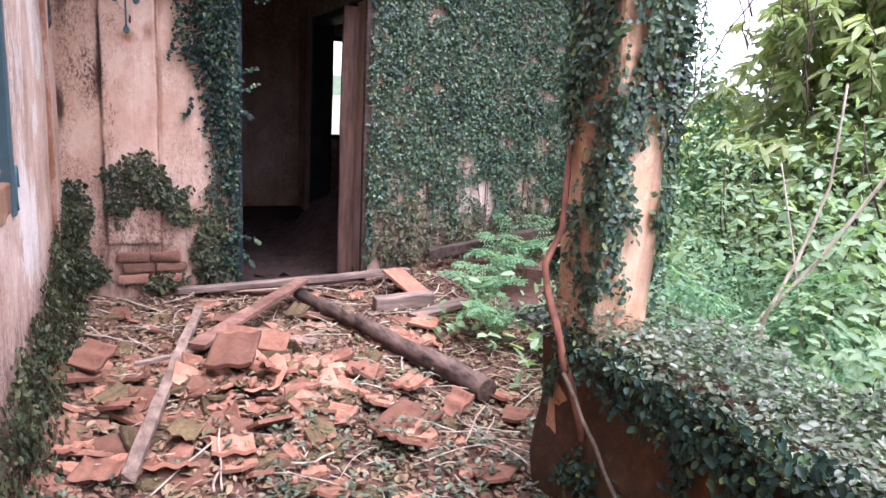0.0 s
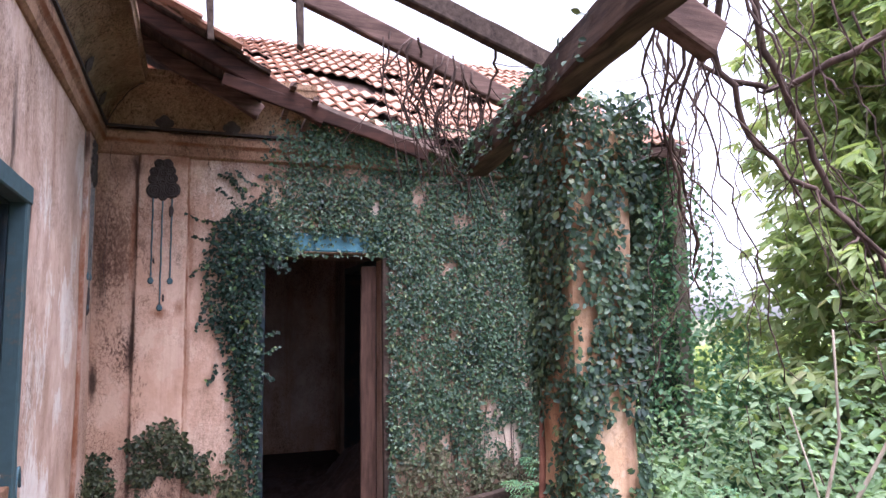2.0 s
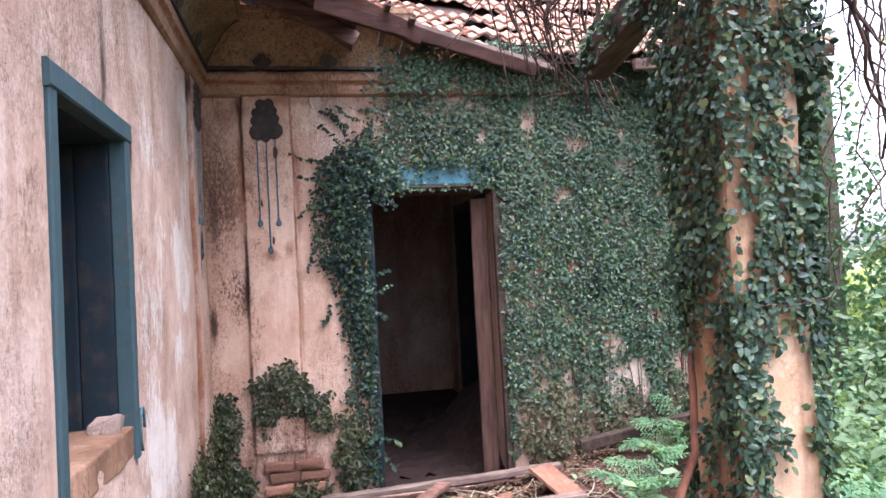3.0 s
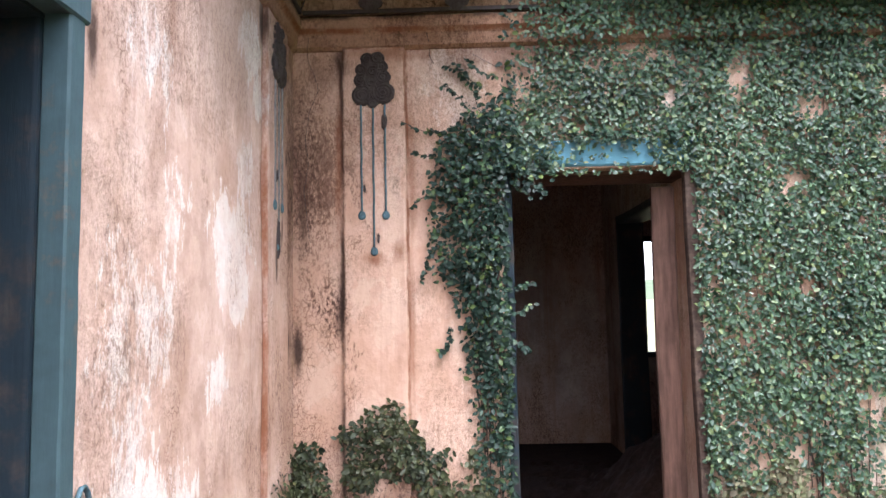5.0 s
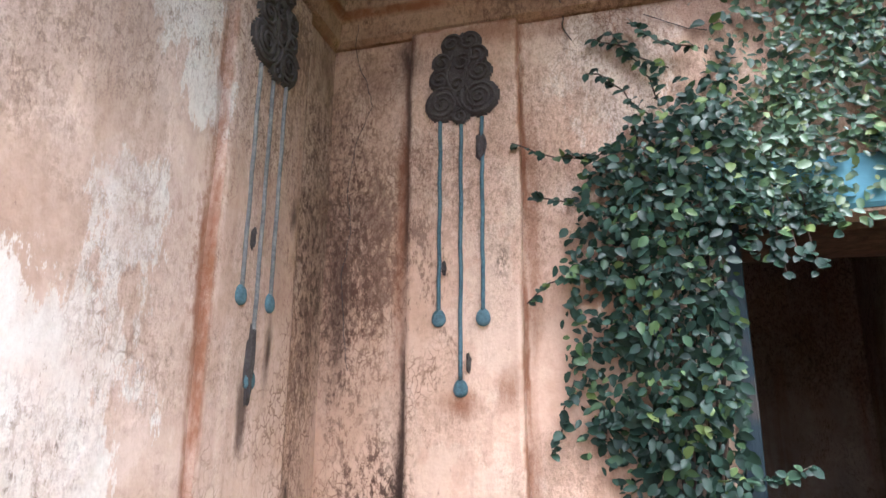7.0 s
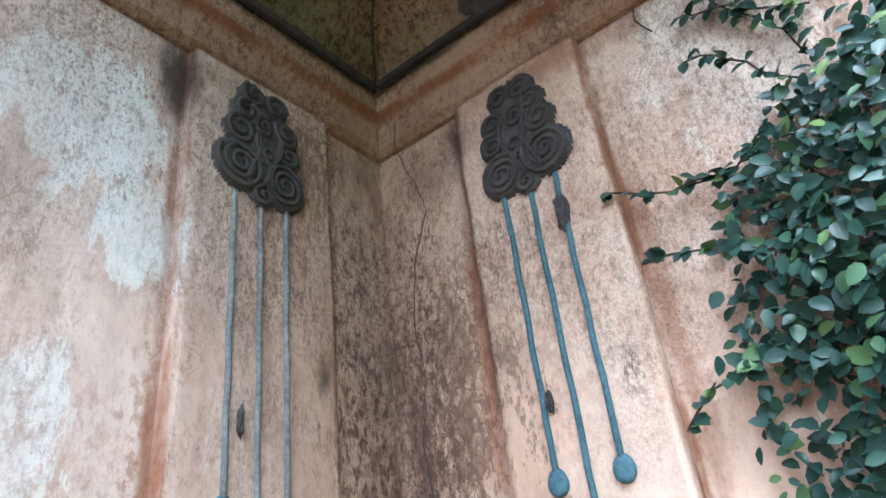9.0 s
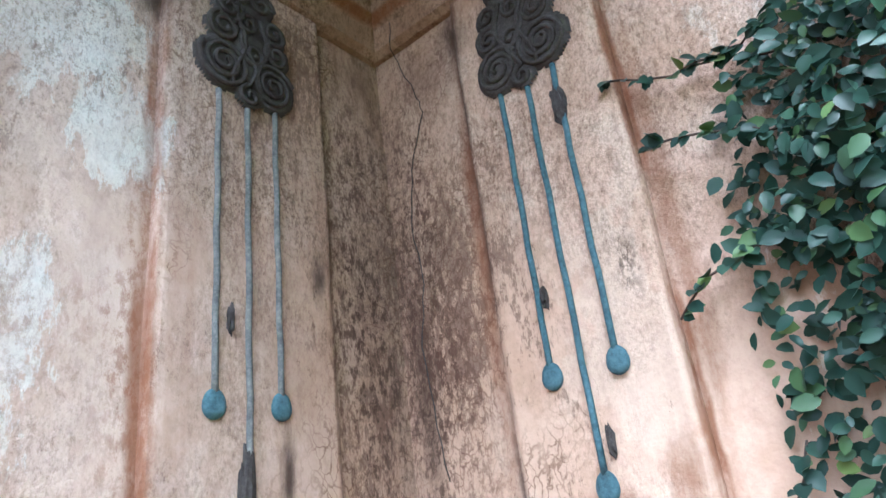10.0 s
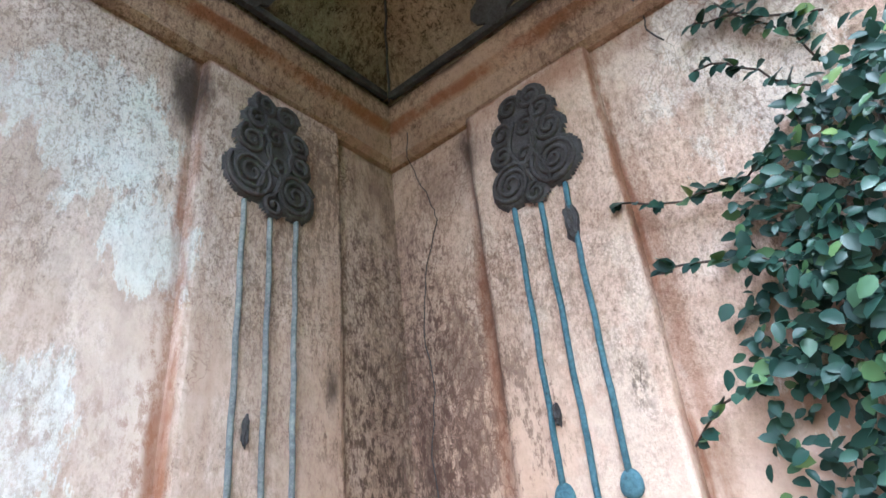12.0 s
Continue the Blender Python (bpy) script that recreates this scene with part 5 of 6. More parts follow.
def liana(pts, r, seed):
    rng = random.Random(seed)
    fine = []
    for a, b in zip(pts, pts[1:]):
        for k in range(4):
            f = k / 4
            fine.append(Vector(a).lerp(Vector(b), f) + Vector((rng.gauss(0, 0.008), rng.gauss(0, 0.008), rng.gauss(0, 0.006))))
    fine.append(Vector(pts[-1]))
    rad = [r * (1 - 0.55 * i / len(fine)) for i in range(len(fine))]
    bm = tube(fine, rad, 6)
    for k in range(3, len(fine) - 1, 3):
        end = fine[k] + Vector((rng.gauss(0, 0.09), rng.gauss(0, 0.09), rng.uniform(-0.18, 0.02)))
        tube(wander(fine[k], end, 4, 0.01, rng), [r * 0.4, r * 0.35, r * 0.3, r * 0.25, r * 0.18], 4, bm)
    thing("dead_liana", bm, M_STEM, "leafless brown liana hanging from the broken roof", "liana", "dead lianas")


for i, (pts, r) in enumerate(LIANAS):
    liana(pts, r, i)
lr = random.Random(77)
for i in range(28):
    x, y = lr.uniform(1.15, 1.7), lr.uniform(2.75, 3.15)
    z = 3.0 + (1.8 - x) * 0.387
    y = lr.uniform(2.93, 3.08)
    liana([(x, y, z), (x + lr.uniform(-0.15, 0.1), y + 0.05, z - lr.uniform(0.15, 0.3)), (x + lr.uniform(-0.05, 0.25), y + 0.1, z - lr.uniform(0.35, 0.8))], lr.uniform(0.004, 0.008), 100 + i)
for i in range(12):
    x, y = lr.uniform(1.68, 2.3), lr.uniform(1.4, 1.75)
    z = lr.uniform(2.7, 3.1)
    n = lr.randint(3, 6)
    liana([(x + 0.04 * k + lr.uniform(-0.07, 0.07), y + lr.uniform(-0.05, 0.08), z - 0.22 * k) for k in range(n)], lr.uniform(0.003, 0.007), 200 + i)
for i in range(16):
    x, y, z = lr.uniform(1.9, 2.9), lr.uniform(1.5, 2.2), lr.uniform(2.9, 3.3)
    drift, pts = lr.uniform(-0.05, 0.10), []
    for k in range(lr.randint(5, 9)):
        pts.append((x + drift * k + 0.05 * math.sin(k * 1.1 + i), y + lr.uniform(-0.03, 0.05), z - 0.2 * k))
    liana(pts, lr.uniform(0.003, 0.006), 300 + i)
thing("bare_root", tube(wander((1.46, 1.83, 0.38), (1.40, 1.93, 0.72), 6, 0.01, lr) + [Vector(p) for p in ((1.37, 2.0, 0.9), (1.38, 2.05, 0.99), (1.45, 2.06, 1.12), (1.48, 2.1, 1.31), (1.485, 2.11, 1.5))], [0.013, 0.014, 0.015, 0.016, 0.016, 0.016, 0.015, 0.014, 0.014, 0.013, 0.012, 0.008], 8), M_STEM_RED, "bare reddish fig root climbing the post", "root")
thing("bare_root", tube(wander((1.40, 1.9, 0.62), (1.47, 1.3, 0.1), 9, 0.012, lr), 0.008, 7), M_BARK, "grey fig root lying against the parapet", "root")

# the roof over the other wing, seen by no one but the sky
west_roof = bmesh.new()
wr = [west_roof.verts.new(p) for p in ((-0.42, -4.2, 3.68), (-0.42, 5.0, 3.68), (-2.4, 5.0, 4.85), (-2.4, -4.2, 4.85), (-4.5, -4.2, 3.5), (-4.5, 5.0, 3.5))]
west_roof.faces.new((wr[0], wr[1], wr[2], wr[3])), west_roof.faces.new((wr[3], wr[2], wr[5], wr[4]))
bmesh.ops.solidify(west_roof, geom=list(west_roof.faces), thickness=0.06)
thing("roof_west", west_roof, M_OLDTILE, "clay tile roof over the other wing", "roof", kind="structure")


# ---- trees, shrubs and ferns ----
def tree(x, y, height, spread, low, seed, clumps=150):
    """A trunk with limbs, and a crown of many drooping sprigs."""
    rng = random.Random(seed)
    g = garden_z(x, y) - 0.05
    root = base("tree", (x, y, g), "leafy garden tree with long drooping leaves", "tree", "trees behind the veranda")
    lean = Vector((rng.uniform(-0.3, 0.3), rng.uniform(-0.3, 0.3), 0))
    trunk = [Vector((x, y, g)) + lean * (k / 8) + Vector((rng.gauss(0, 0.04), rng.gauss(0, 0.04), height * 0.82 * k / 8)) for k in range(9)]
    part("trunk", tube(trunk, [0.17 - 0.016 * k for k in range(9)], 10), M_BARK, root)
    ends = []
    for k in range(11):
        a = rng.uniform(0, math.tau)
        start = trunk[rng.randint(2, 7)]
        f = (start.z - g) / height
        reach = spread * (1.0 - 0.5 * f) * rng.uniform(0.6, 0.95)
        end = start + Vector((math.cos(a) * reach, math.sin(a) * reach, rng.uniform(0.1, 1.0)))
        part("limb", tube(wander(start, end, 6, 0.06, rng), [0.06, 0.05, 0.042, 0.034, 0.026, 0.018, 0.01], 6), M_BARK, root)
        ends.append(end)
    P, D, N = [], [], []
    for k in range(clumps):
        z = g + low + (height - low) * rng.random() ** 0.85
        f = (z - g - low) / (height - low)
        r = spread * (1.05 - 0.62 * f ** 1.6) * (0.72 + 0.28 * math.sin(k * 2.4)) * rng.uniform(0.55, 1.0) ** 0.5
        a = rng.uniform(0, math.tau)
        c = Vector((x + math.cos(a) * r, y + math.sin(a) * r, z)) + lean * f
        out = Vector((math.cos(a), math.sin(a), 0.25))
        for q in range(11):
            tip = c + Vector((rng.gauss(0, 0.2), rng.gauss(0, 0.2), rng.gauss(0, 0.16)))
            n = rng.randint(6, 9)
            for i in range(n):
                b = i * math.tau / n + rng.uniform(-0.3, 0.3)
                d = Vector((math.cos(b), math.sin(b), rng.uniform(-1.1, -0.1))) + out * 0.5
                P.append(tip + Vector((0, 0, -0.012 * i))), D.append(d), N.append((d.x * 0.4 + rng.gauss(-0.1, 0.2), d.y * 0.4 + rng.gauss(-0.5, 0.2), 1))
    L = np.array([rng.uniform(0.11, 0.22) for _ in P])
    ob = new("crown", leaf_mesh("crown", P, D, N, L, L * 0.3, M_TREE, fold=0.12, curl=0.7))
    ob.parent, ob.matrix_parent_inverse = root, parent_world(root).inverted()
    return root


tree(6.3, 3.5, 7.6, 1.75, 0.4, 1, 800)
tree(9.4, 3.9, 8.5, 2.3, 0.5, 3, 420)
tree(9.6, 5.6, 7.5, 1.7, 0.4, 4, 420)


def shrub(x, y, h, r, seed, mat=None, size=0.07, count=520, label="leafy green shrub in the overgrown garden"):
    rng = random.Random(seed)
    g = garden_z(x, y) - 0.03
    root = base("shrub", (x, y, g), label, "shrub", "garden shrubs")
    P, D, N = [], [], []
    for k in range(7):
        a = rng.uniform(0, math.tau)
        end = Vector((x + math.cos(a) * r * rng.uniform(0.3, 0.9), y + math.sin(a) * r * rng.uniform(0.3, 0.9), g + h * rng.uniform(0.65, 1.0)))
        line = wander((x, y, g), end, 7, 0.05, rng)
        part("stem", tube(line, [0.014 - 0.0015 * i for i in range(8)], 5), M_STEM, root)
        for i in range(count // 7):
            p = line[rng.randint(2, 7)] + Vector((rng.gauss(0, r * 0.26), rng.gauss(0, r * 0.26), rng.gauss(0, h * 0.14)))
            p.z = max(p.z, g + 0.05)
            b = rng.uniform(0, math.tau)
            P.append(p), D.append((math.cos(b), math.sin(b), rng.uniform(-0.8, 0.4))), N.append((rng.gauss(-0.1, 0.35), rng.gauss(-0.45, 0.35), 1))
    L = np.array([size * rng.uniform(0.6, 1.4) for _ in P])
    ob = new("foliage", leaf_mesh("foliage", P, D, N, L, L * 0.55, mat or M_SHRUB, fold=0.15, curl=0.3))
    ob.parent, ob.matrix_parent_inverse = root, parent_world(root).inverted()


for k, (x, y, h, r) in enumerate(((3.5, 2.2, 1.2, 0.55), (4.0, 1.5, 1.5, 0.7), (3.4, 1.2, 1.0, 0.55), (4.6, 2.6, 1.8, 0.8), (4.2, 3.4, 1.4, 0.7), (5.2, 4.2, 1.6, 0.8), (4.9, 0.8, 1.9, 0.9), (3.7, 0.3, 1.2, 0.6), (5.6, 2.2, 2.2, 1.0), (2.9, 0.7, 0.9, 0.45), (5.9, 5.4, 2.0, 0.9), (7.2, 6.2, 2.4, 1.1), (3.2, 3.5, 0.9, 0.5), (3.9, 4.3, 1.1, 0.6), (2.6, 1.6, 0.8, 0.4), (4.4, -0.6, 1.6, 0.9), (3.0, -0.6, 1.1, 0.6))):
    shrub(x, y, h, r, 60 + k, size=0.052 if k % 3 else 0.068, count=1900)


def mound(x, y):
    """The heap of creeper at the house's end, highest at the wall."""
    d = max(0.0, x - 3.4)
    return 3.15 * math.exp(-((x - 4.6) / 0.42) ** 2) * math.exp(-((y - 5.15) / 0.5) ** 2) + 1.35 * math.exp(-((x - 5.4) / 1.1) ** 2 - ((y - 4.8) / 0.9) ** 2)


def creeper_mound():
    rng = random.Random(15)
    P, D, N = [], [], []
    while len(P) < 20000:
        x, y = rng.uniform(3.6, 7.2), rng.uniform(3.4, 6.4)
        top = mound(x, y)
        if top < 0.15:
            continue
        z = garden_z(x, y) + top * rng.uniform(0.1, 1.0) ** 0.6
        b = rng.uniform(0, math.tau)
        P.append((x, y, z)), D.append((math.cos(b), math.sin(b) - 0.3, rng.uniform(-1.3, 0.1))), N.append((rng.gauss(0.1, 0.4), rng.gauss(-0.5, 0.4), 0.7))
    L = np.array([rng.uniform(0.04, 0.08) for _ in P])
    stuff("creeper_mound", leaf_mesh("mound", P, D, N, L, L * 0.62, M_FERN), "tall heap of creepers over the end of the house", "creeper")


creeper_mound()


def frond(a, b, sag, width, rng, P, D, N, L, stems):
    pts = wander(a, b, 12, 0.008, rng, -sag)
    tube(pts, [0.004 - 0.00025 * i for i in range(13)], 4, stems)
    for i in range(2, 13):
        d = (pts[i] - pts[i - 1]).normalized()
        side = d.cross(Vector((0, 0, 1))).normalized()
        w = width * math.sin(math.pi * (i / 12.5)) ** 0.6
        for s in (-1, 1):
            rib = side * s + d * 0.45
            n = 7
            for k in range(n):
                q = pts[i] + rib * (w * k / n)
                P.append(q + Vector((0, 0, -0.02 * k / n))), D.append(rib * 0.6 + d * (0.7 if k % 2 else -0.5) + Vector((0, 0, -0.1))), N.append((rng.gauss(0, 0.2), rng.gauss(0, 0.2), 1)), L.append(0.032 + 0.25 * w / n)


def fern(x, y, z, h, r, seed, count=9):
    rng = random.Random(seed)
    root = base("fern", (x, y, z), "feathery bright green fern-like plant", "fern", "ferns by the veranda")
    P, D, N, L, stems = [], [], [], [], bmesh.new()
    tube([(x, y, z - 0.05), (x, y, z + 0.1), (x, y, z + h * 0.45)], [0.01, 0.008, 0.006], 5, stems)
    for k in range(count):
        a = k * math.tau / count + rng.uniform(-0.3, 0.3)
        start = Vector((x, y, z + h * rng.uniform(0.15, 0.45)))
        end = Vector((x + math.cos(a) * r, y + math.sin(a) * r, z + h * rng.uniform(0.55, 1.0)))
        frond(start, end, 0.08, r * 0.32, rng, P, D, N, L, stems)
    part("stalk", stems, M_SHRUB, root)
    ob = new("foliage", leaf_mesh("foliage", P, D, N, np.array(L), np.array(L) * 0.45, M_FERN, fold=0.05, curl=0.1))
    ob.parent, ob.matrix_parent_inverse = root, parent_world(root).inverted()


for k, (x, y, h, r) in enumerate(((2.55, 2.75, 0.9, 0.5), (2.95, 2.45, 1.0, 0.55), (2.75, 3.2, 0.85, 0.5), (3.3, 2.9, 1.0, 0.55), (2.3, 2.5, 0.75, 0.4), (2.6, 2.1, 0.8, 0.45), (3.2, 1.8, 0.85, 0.5), (2.25, 1.9, 0.75, 0.4))):
    fern(x, y, garden_z(x, y), h, r, 300 + k)
for k, (x, y, h, r) in enumerate(((2.3, 4.15, 0.5, 0.32), (2.15, 3.7, 0.32, 0.24), (2.75, 4.7, 0.5, 0.3), (2.45, 3.45, 0.3, 0.22), (3.1, 4.9, 0.55, 0.35))):
    fern(x, y, floor_z(x, y), h, r, 330 + k, 7)

for pts, r in (([(2.71, 2.19, -0.1), (2.74, 2.17, 0.64), (2.86, 2.14, 0.92), (2.97, 2.12, 1.27), (3.0, 2.14, 1.74)], 0.011), ([(2.76, 2.25, -0.1), (2.79, 2.24, 0.6), (3.0, 2.13, 0.92), (3.17, 2.0, 1.32), (3.3, 1.9, 1.6)], 0.013), ([(3.06, 2.2, -0.1), (3.06, 2.2, 0.55), (3.08, 2.37, 1.01), (3.07, 2.48, 1.35)], 0.008), ([(3.4, 1.9, -0.1), (3.42, 1.85, 0.9), (3.5, 1.8, 1.7), (3.46, 1.75, 2.2)], 0.009), ([(2.5, 1.7, -0.1), (2.9, 1.55, 0.75), (3.5, 1.3, 0.85)], 0.008)):
    fine = [Vector(a).lerp(Vector(b), k / 4) for a, b in zip(pts, pts[1:]) for k in range(4)] + [Vector(pts[-1])]
    thing("dead_weed", tube(fine, [r * (1 - 0.5 * i / len(fine)) for i in range(len(fine))], 6), M_STEM_PALE, "pale dead stem leaning among the shrubs", "weed", "dead weeds")


def far_woods():
    rng = random.Random(19)
    P, D, N = [], [], []
    for k in range(26000):
        a = rng.uniform(0.55, 2.7)
        d = rng.uniform(13, 19)
        top = 1.9 + 0.5 * math.sin(a * 7) * math.cos(a * 17 + 1) + 4.5 * smooth(0.92, 1.1, a)
        P.append((math.sin(a) * d, math.cos(a) * d, rng.random() ** 0.7 * top - 0.4))
        b = rng.uniform(0, math.tau)
        D.append((math.cos(b), math.sin(b), rng.uniform(-1, 0.2))), N.append((rng.gauss(0, 0.4), rng.gauss(0, 0.4), 1))
    L = np.array([rng.uniform(0.16, 0.42) for _ in P])
    stuff("far_woods", leaf_mesh("woods", P, D, N, L, L * 0.5, M_TREE), "dense green thicket round the garden", "woods")


far_woods()


def far_land():
    """Pale pasture and a low wooded ridge, seen through the house's far window."""
    bm = ground_sheet(-60, 90, 12.5, 150, 3.0, lambda x, y: -0.30 + 0.02 * (y - 12) + 0.3 * fnoise(x * 0.05, y * 0.05))
    thing("pasture", bm, M_PASTURE, "pale dry pasture behind the house", "field", kind="structure")
    bm = ground_sheet(-90, 130, 150, 240, 6.0, lambda x, y: 2.4 + 7.5 * math.sin(min(1, (y - 150) / 60) * math.pi / 2) * (0.7 + 0.3 * fnoise(x * 0.02, 2)) + 1.5 * fnoise(x * 0.15, y * 0.15))
    thing("wooded_ridge", bm, M_RIDGE, "low hazy wooded ridge beyond the pasture", "hill", kind="structure")


far_land()


def undergrowth():
    rng = random.Random(29)
    P, D, N, L = [], [], [], []
    for k in range(13000):
        x, y = rng.uniform(1.8, 8.5), rng.uniform(-3, 6.5)
        if x < 3.5 and y > 4.2:
            continue
        b = rng.uniform(0, math.tau)
        z = garden_z(x, y) + rng.random() ** 1.8 * 0.55
        P.append((x, y, z)), D.append((math.cos(b), math.sin(b), rng.uniform(-0.3, 0.9))), N.append((rng.gauss(0, 0.4), rng.gauss(0, 0.4), 1)), L.append(rng.uniform(0.05, 0.13))
    stuff("undergrowth", leaf_mesh("undergrowth", P, D, N, np.array(L), np.array(L) * 0.5, M_SHRUB), "tangled low weeds over the garden soil", "weeds")


undergrowth()


# ---- rubble on the veranda floor ----
def shard(rng, size, curve):
    """A broken piece of clay tile: an uneven outline, thick, curved across, with a rib."""
    n = rng.randint(5, 8)
    ang = sorted((k + rng.uniform(-0.3, 0.3)) * math.tau / n for k in range(n))
    out = [(math.cos(a) * size * rng.uniform(0.6, 1.1), math.sin(a) * size * rng.uniform(0.5, 0.9)) for a in ang]
    bm = bmesh.new()
    h = lambda x, y: curve * (x * x) / size + 0.006 * math.cos(x * 60)
    rings = []
    for k, dz in ((1.0, -0.016), (1.0, 0.0), (0.93, 0.003), (0.5, 0.004)):
        rings.append([bm.verts.new((x * k, y * k, h(x * k, y * k) + dz)) for x, y in out])
    for r0, r1 in zip(rings, rings[1:]):
        for i in range(n):
            bm.faces.new((r0[i], r0[(i + 1) % n], r1[(i + 1) % n], r1[i]))
    bm.faces.new(rings[-1])
    bm.faces.new(rings[0])
    return bm


def broken_tile(rng, width, length):
    """A large part of a roof tile: ribs along it, one end snapped off aslant."""
    bm = clay_tile(width, length, 0.018, 12, 0.007)
    a, b = rng.uniform(-0.4, 0.4), length * rng.uniform(0.65, 0.9)
    for v in bm.verts:
        if v.co.y > 0.05:
            v.co.y = b + a * (v.co.x - width / 2) + 0.018 * fnoise(v.co.x * 30, width * 50)
    return bm


def rubble():
    rng = random.Random(41)
    kinds = [(s, mesh_of("tile_shard", shard(rng, s, rng.uniform(-0.3, 0.35)), M_TILE_MOSS if k % 4 == 3 else M_TILE)) for k, s in enumerate([0.04 + 0.0085 * k for k in range(14)])]
    whole = mesh_of("fallen_tile", clay_tile(0.235, 0.36, 0.02, 14, 0.006), M_TILE)
    spots = []
    for k in range(400):
        pick = rng.random()
        if pick < 0.40:
            x, y = rng.gauss(0.62, 0.36), rng.gauss(3.35, 0.42)
        elif pick < 0.66:
            x, y = rng.gauss(0.0, 0.2), rng.gauss(3.3, 0.8)
        elif pick < 0.84:
            x, y = rng.uniform(0.3, 2.1), rng.uniform(3.6, 5.1)
        else:
            x, y = rng.uniform(-0.3, 1.45), rng.uniform(1.7, 3.2)
        if x < WX + 0.12 or x > 2.3 or y > 5.2:
            continue
        s, me = kinds[min(13, int(abs(rng.gauss(0, 5))))] if rng.random() < 0.75 else rng.choice(kinds)
        ob = new("tile_shard", me)
        pile = 0.07 * math.exp(-((x - 0.55) ** 2 / 0.2 + (y - 3.35) ** 2 / 0.25)) * rng.random()
        ob.matrix_basis = pose(x, y, floor_z(x, y) + 0.018 + pile, rng.gauss(0, 17), rng.gauss(0, 17), rng.uniform(0, 360))
        tagged(ob, "broken orange clay tile shard among the rubble" if s < 0.13 else "large broken piece of orange clay roof tile", "tile shard", "fallen tile shards")
    for x, y, z, rx, ry, rz in ((0.30, 3.32, 0.10, 9, -4, -18), (0.52, 3.30, 0.07, -6, 5, -15), (0.05, 3.0, 0.03, 5, 6, 40), (0.75, 3.55, 0.06, 8, -8, 70), (1.55, 3.75, 0.02, 4, 3, 20), (1.95, 4.62, 0.05, 25, 4, 30), (0.95, 2.75, 0.02, 3, 5, -50), (-0.15, 3.5, 0.05, 8, 2, 100), (1.35, 4.35, 0.02, 3, 8, 60)):
        ob = new("fallen_tile", whole)
        ob.matrix_basis = pose(x, y, floor_z(x, y) + z + 0.02, rx, ry, rz)
        tagged(ob, "whole orange clay roof tile fallen on the rubble", "roof tile", "fallen roof tiles")
    halves = [mesh_of("broken_tile", broken_tile(rng, rng.uniform(0.12, 0.21), rng.uniform(0.16, 0.30)), M_TILE_MOSS if k in (2, 5) else M_TILE) for k in range(8)]
    for k in range(44):
        if k < 18:
            x, y, up = rng.gauss(0.62, 0.30), rng.gauss(3.3, 0.26), rng.uniform(0.02, 0.09)
        elif k < 28:
            x, y, up = rng.gauss(0.0, 0.16), rng.gauss(3.0, 0.5), rng.uniform(0.03, 0.07)
        else:
            x, y, up = rng.uniform(0.2, 1.9), rng.uniform(2.5, 4.6), rng.uniform(0.02, 0.05)
        ob = new("broken_tile", rng.choice(halves))
        ob.matrix_basis = pose(x, y, floor_z(x, y) + up, rng.gauss(0, 13), rng.gauss(0, 13), rng.uniform(0, 360))
        tagged(ob, "snapped orange clay roof tile lying in the rubble heap", "roof tile", "fallen roof tiles")


rubble()


def lying(name, a, b, w, h, mat, label, cat, seed, lift=0.03):
    a = (a[0], a[1], floor_z(*a[:2]) + h / 2 + lift + (a[2] if len(a) > 2 else 0))
    b = (b[0], b[1], floor_z(*b[:2]) + h / 2 + lift + (b[2] if len(b) > 2 else 0))
    return thing(name, timber(a, b, w, h, (0, 0, 1), 0.006, 18, 1, 0.04, seed), mat, label, cat)


lying("fallen_batten", (0.41, 4.70), (-0.04, 2.48, 0.02), 0.055, 0.035, M_PLANK, "long pale weathered batten lying on the rubble", "batten", 61, 0.09)
lying("fallen_board", (1.19, 5.06, 0.05), (0.31, 3.77), 0.10, 0.03, M_BROWN_LIGHT, "red-brown board propped on the threshold plank", "board", 62, 0.10)
lying("fallen_lath", (0.0, 3.72), (0.63, 3.92), 0.035, 0.02, M_PLANK_X, "thin pale lath on the rubble", "lath", 63, 0.07)
lying("threshold_plank", (0.32, 5.31), (2.12, 5.16), 0.09, 0.04, M_PLANK_X, "long grey plank lying before the doorway", "plank", 64, 0.03)
lying("timber_block", (1.64, 4.62), (2.09, 4.60), 0.10, 0.11, M_PLANK_X, "short grey timber block on the floor", "block", 65, 0.0)
lying("fallen_board", (1.85, 4.38), (2.35, 4.52), 0.13, 0.035, M_PLANK_X, "short weathered board beside the timber block", "board", 66, 0.02)
lying("fallen_board", (0.72, 4.3), (1.0, 3.85), 0.09, 0.02, M_PLANK, "short weathered board in the rubble", "board", 67, 0.03)
lying("fallen_batten", (2.3, 5.15), (3.5, 4.95, 0.35), 0.09, 0.08, M_LOG, "dark beam leaning on the debris heap", "beam", 68, 0.1)
lr2 = random.Random(6)
log_pts = wander((1.15, 4.97, floor_z(1.15, 4.97) + 0.09), (1.69, 2.94, floor_z(1.69, 2.94) + 0.07), 16, 0.012, lr2)
thing("charred_log", tube(log_pts, [0.042 + 0.020 * fnoise(k * 0.9, 1) + 0.0014 * k for k in range(17)], 14), M_BARK_DARK, "dark charred log lying across the floor", "log")


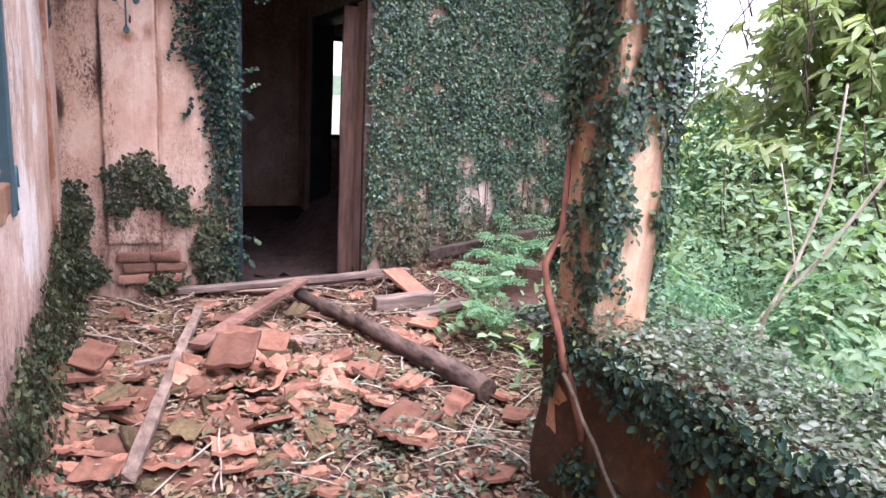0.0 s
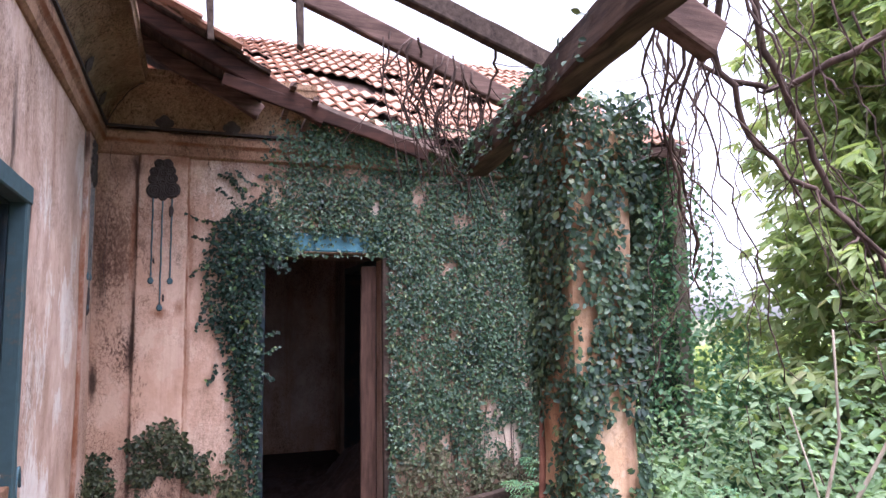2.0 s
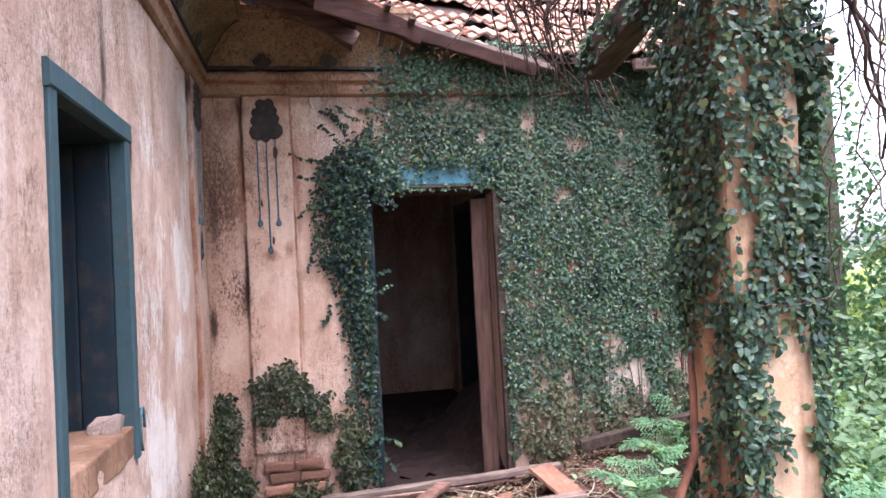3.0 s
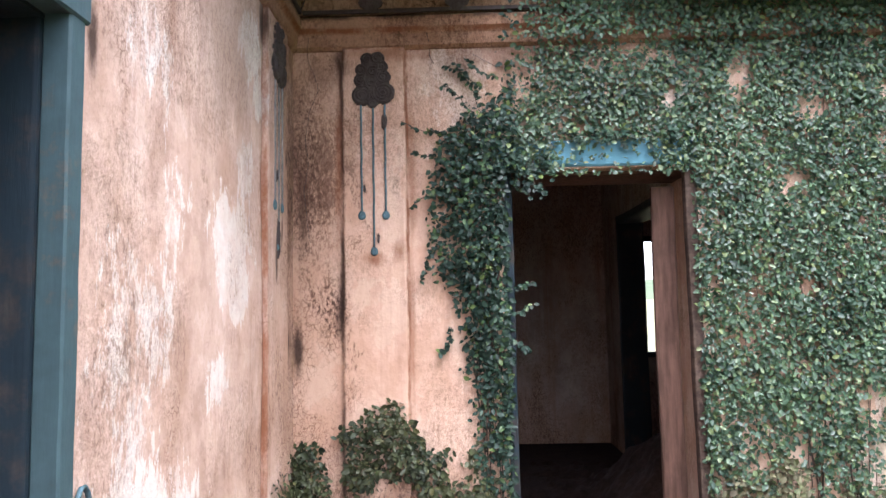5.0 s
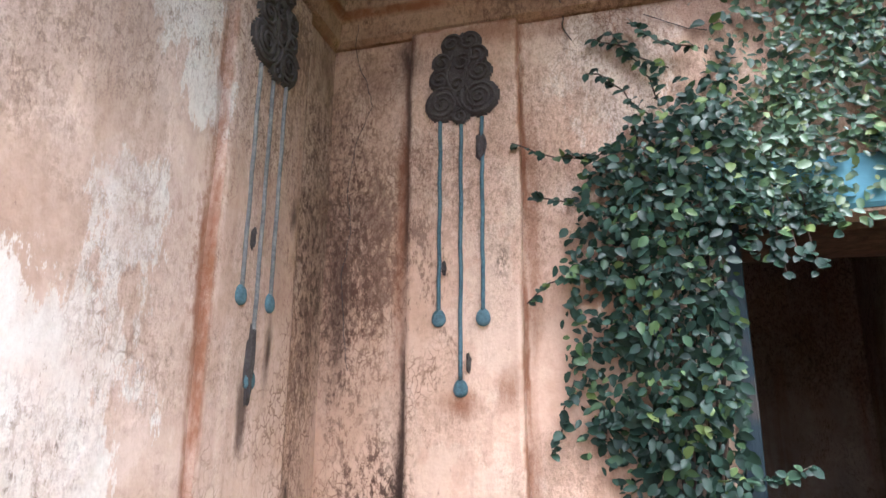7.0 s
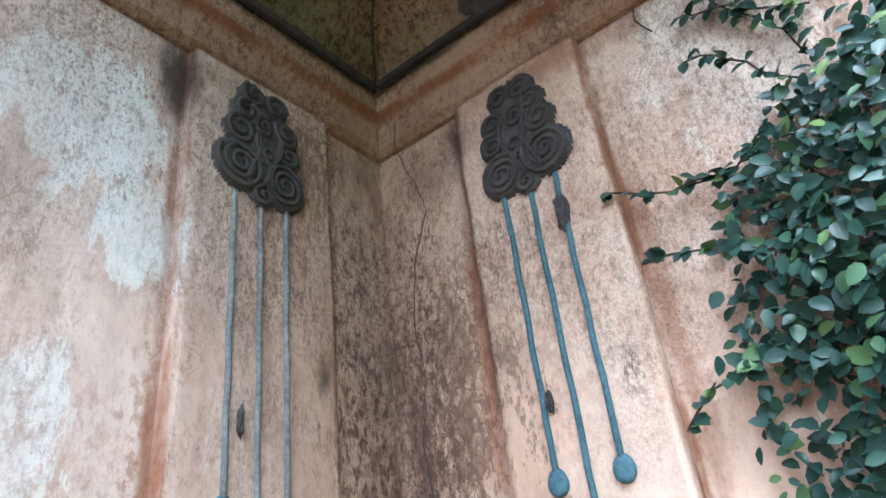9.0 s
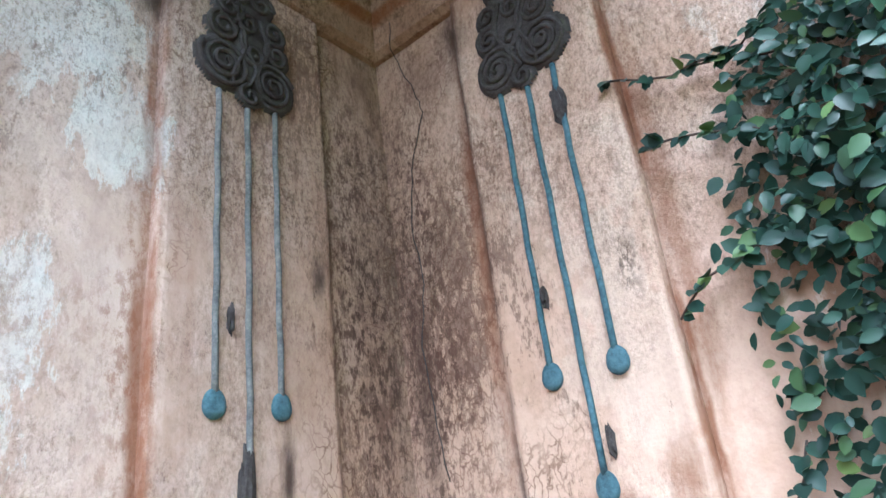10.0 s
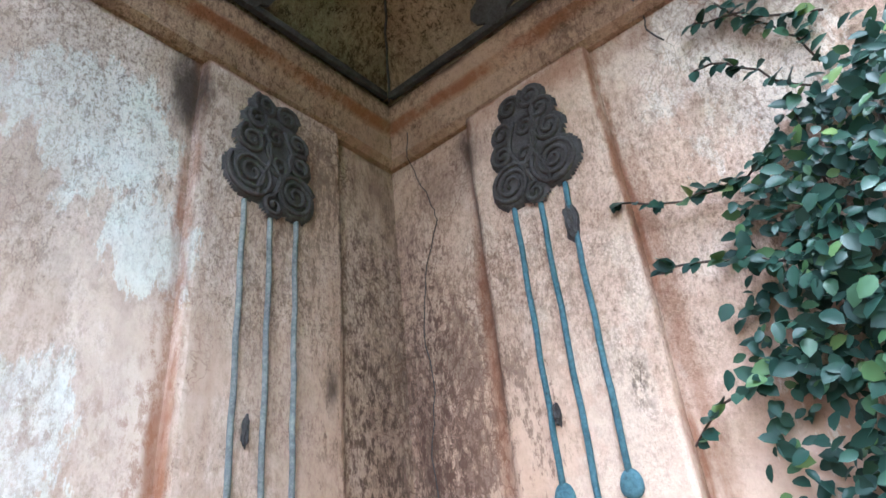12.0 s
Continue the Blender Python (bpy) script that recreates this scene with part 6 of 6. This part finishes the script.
def bricks():
    """Courses bared where the render fell off at the wall's foot."""
    rng = random.Random(2)
    wall = base("bared_brickwork", (0.14, NY, 0.1), "soft red bricks bared at the wall's foot", "brickwork")
    for r in range(3):
        for c in range(2):
            x = -0.09 + 0.225 * c + (0.04 if r % 2 else 0)
            bm = box(x, x + 0.215, NY - 0.035 - 0.01 * rng.random(), NY + 0.03, 0.115 + 0.085 * r, 0.185 + 0.085 * r, 0.018)
            rough_up(bm, 0.012, 14, r + c)
            part("brick", bm, M_BRICK, wall)


bricks()


def litter():
    rng = random.Random(55)
    P, D, N, L = [], [], [], []
    for k in range(21000):
        x, y = rng.uniform(WX + 0.03, 2.6), rng.uniform(1.0, 5.3)
        if x < 1.0 and rng.random() < 0.1:
            continue
        b = rng.uniform(0, math.tau)
        P.append((x, y, floor_z(x, y) + rng.uniform(0.0, 0.025) + 0.07 * rng.random() * math.exp(-((x - 0.5) ** 2 / 0.3 + (y - 3.3) ** 2 / 0.4)))), D.append((math.cos(b), math.sin(b), rng.gauss(0, 0.22))), N.append((rng.gauss(0, 0.3), rng.gauss(0, 0.3), 1)), L.append(rng.uniform(0.018, 0.055))
    stuff("leaf_litter", leaf_mesh("litter", P, D, N, np.array(L), np.array(L) * 0.5, M_LITTER, fold=0.2, curl=0.3), "dry fallen leaves over the veranda floor", "leaf litter")
    bm = bmesh.new()
    for k in range(420):
        x, y = rng.uniform(-0.2, 2.6), rng.uniform(1.4, 5.2)
        if x < 0.9 and rng.random() < 0.3:
            continue
        a, n = rng.uniform(0, math.tau), rng.uniform(0.08, 0.45)
        z = floor_z(x, y)
        tube(wander((x, y, z + 0.012), (x + math.cos(a) * n, y + math.sin(a) * n, floor_z(x + math.cos(a) * n, y + math.sin(a) * n) + rng.uniform(0.01, 0.07)), 5, 0.012, rng), rng.uniform(0.002, 0.006), 4, bm)
    thing("fallen_twigs", bm, M_STEM_PALE, "dry twigs strewn over the veranda floor", "twigs", kind="stuff")
    bm = bmesh.new()
    for k in range(900):
        x, y = rng.uniform(WX + 0.05, 2.5), rng.uniform(1.0, 5.2)
        r = rng.uniform(0.006, 0.022)
        m = pose(x, y, floor_z(x, y) + r * 0.4, rng.uniform(0, 360), rng.uniform(0, 360), 0) @ Matrix.Diagonal((r, r * rng.uniform(0.5, 1), r * rng.uniform(0.3, 0.7), 1))
        bmesh.ops.create_icosphere(bm, subdivisions=1, radius=1, matrix=m)
    thing("clay_crumbs", bm, M_TILE, "crumbs of clay and mortar on the floor", "rubble", kind="stuff")
    P, D, N, L = [], [], [], []
    for k in range(170):
        x, y = rng.gauss(0.95, 0.45), rng.gauss(2.35, 0.5)
        for i in range(9):
            b = rng.uniform(0, math.tau)
            q = rng.uniform(0, 0.05)
            P.append((x + math.cos(b) * q, y + math.sin(b) * q, floor_z(x, y) + rng.uniform(0.01, 0.07))), D.append((math.cos(b), math.sin(b), rng.uniform(-0.1, 0.7))), N.append((rng.gauss(0, 0.3), rng.gauss(0, 0.3), 1)), L.append(rng.uniform(0.02, 0.04))
    stuff("floor_weeds", leaf_mesh("weeds", P, D, N, np.array(L), np.array(L) * 0.6, M_GREYLEAF), "small weeds sprouting between the litter", "weeds")


litter()


def room_heap():
    """Earth and broken render heaped inside the doorway."""
    rng = random.Random(13)
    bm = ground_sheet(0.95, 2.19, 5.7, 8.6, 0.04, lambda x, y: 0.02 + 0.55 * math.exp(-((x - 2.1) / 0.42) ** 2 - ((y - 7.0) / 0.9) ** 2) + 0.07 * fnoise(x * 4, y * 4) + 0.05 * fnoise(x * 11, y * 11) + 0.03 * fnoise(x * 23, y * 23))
    thing("spoil_mound", bm, M_ROOM_SHADED, "heap of earth and fallen plaster inside the room", "debris")


room_heap()
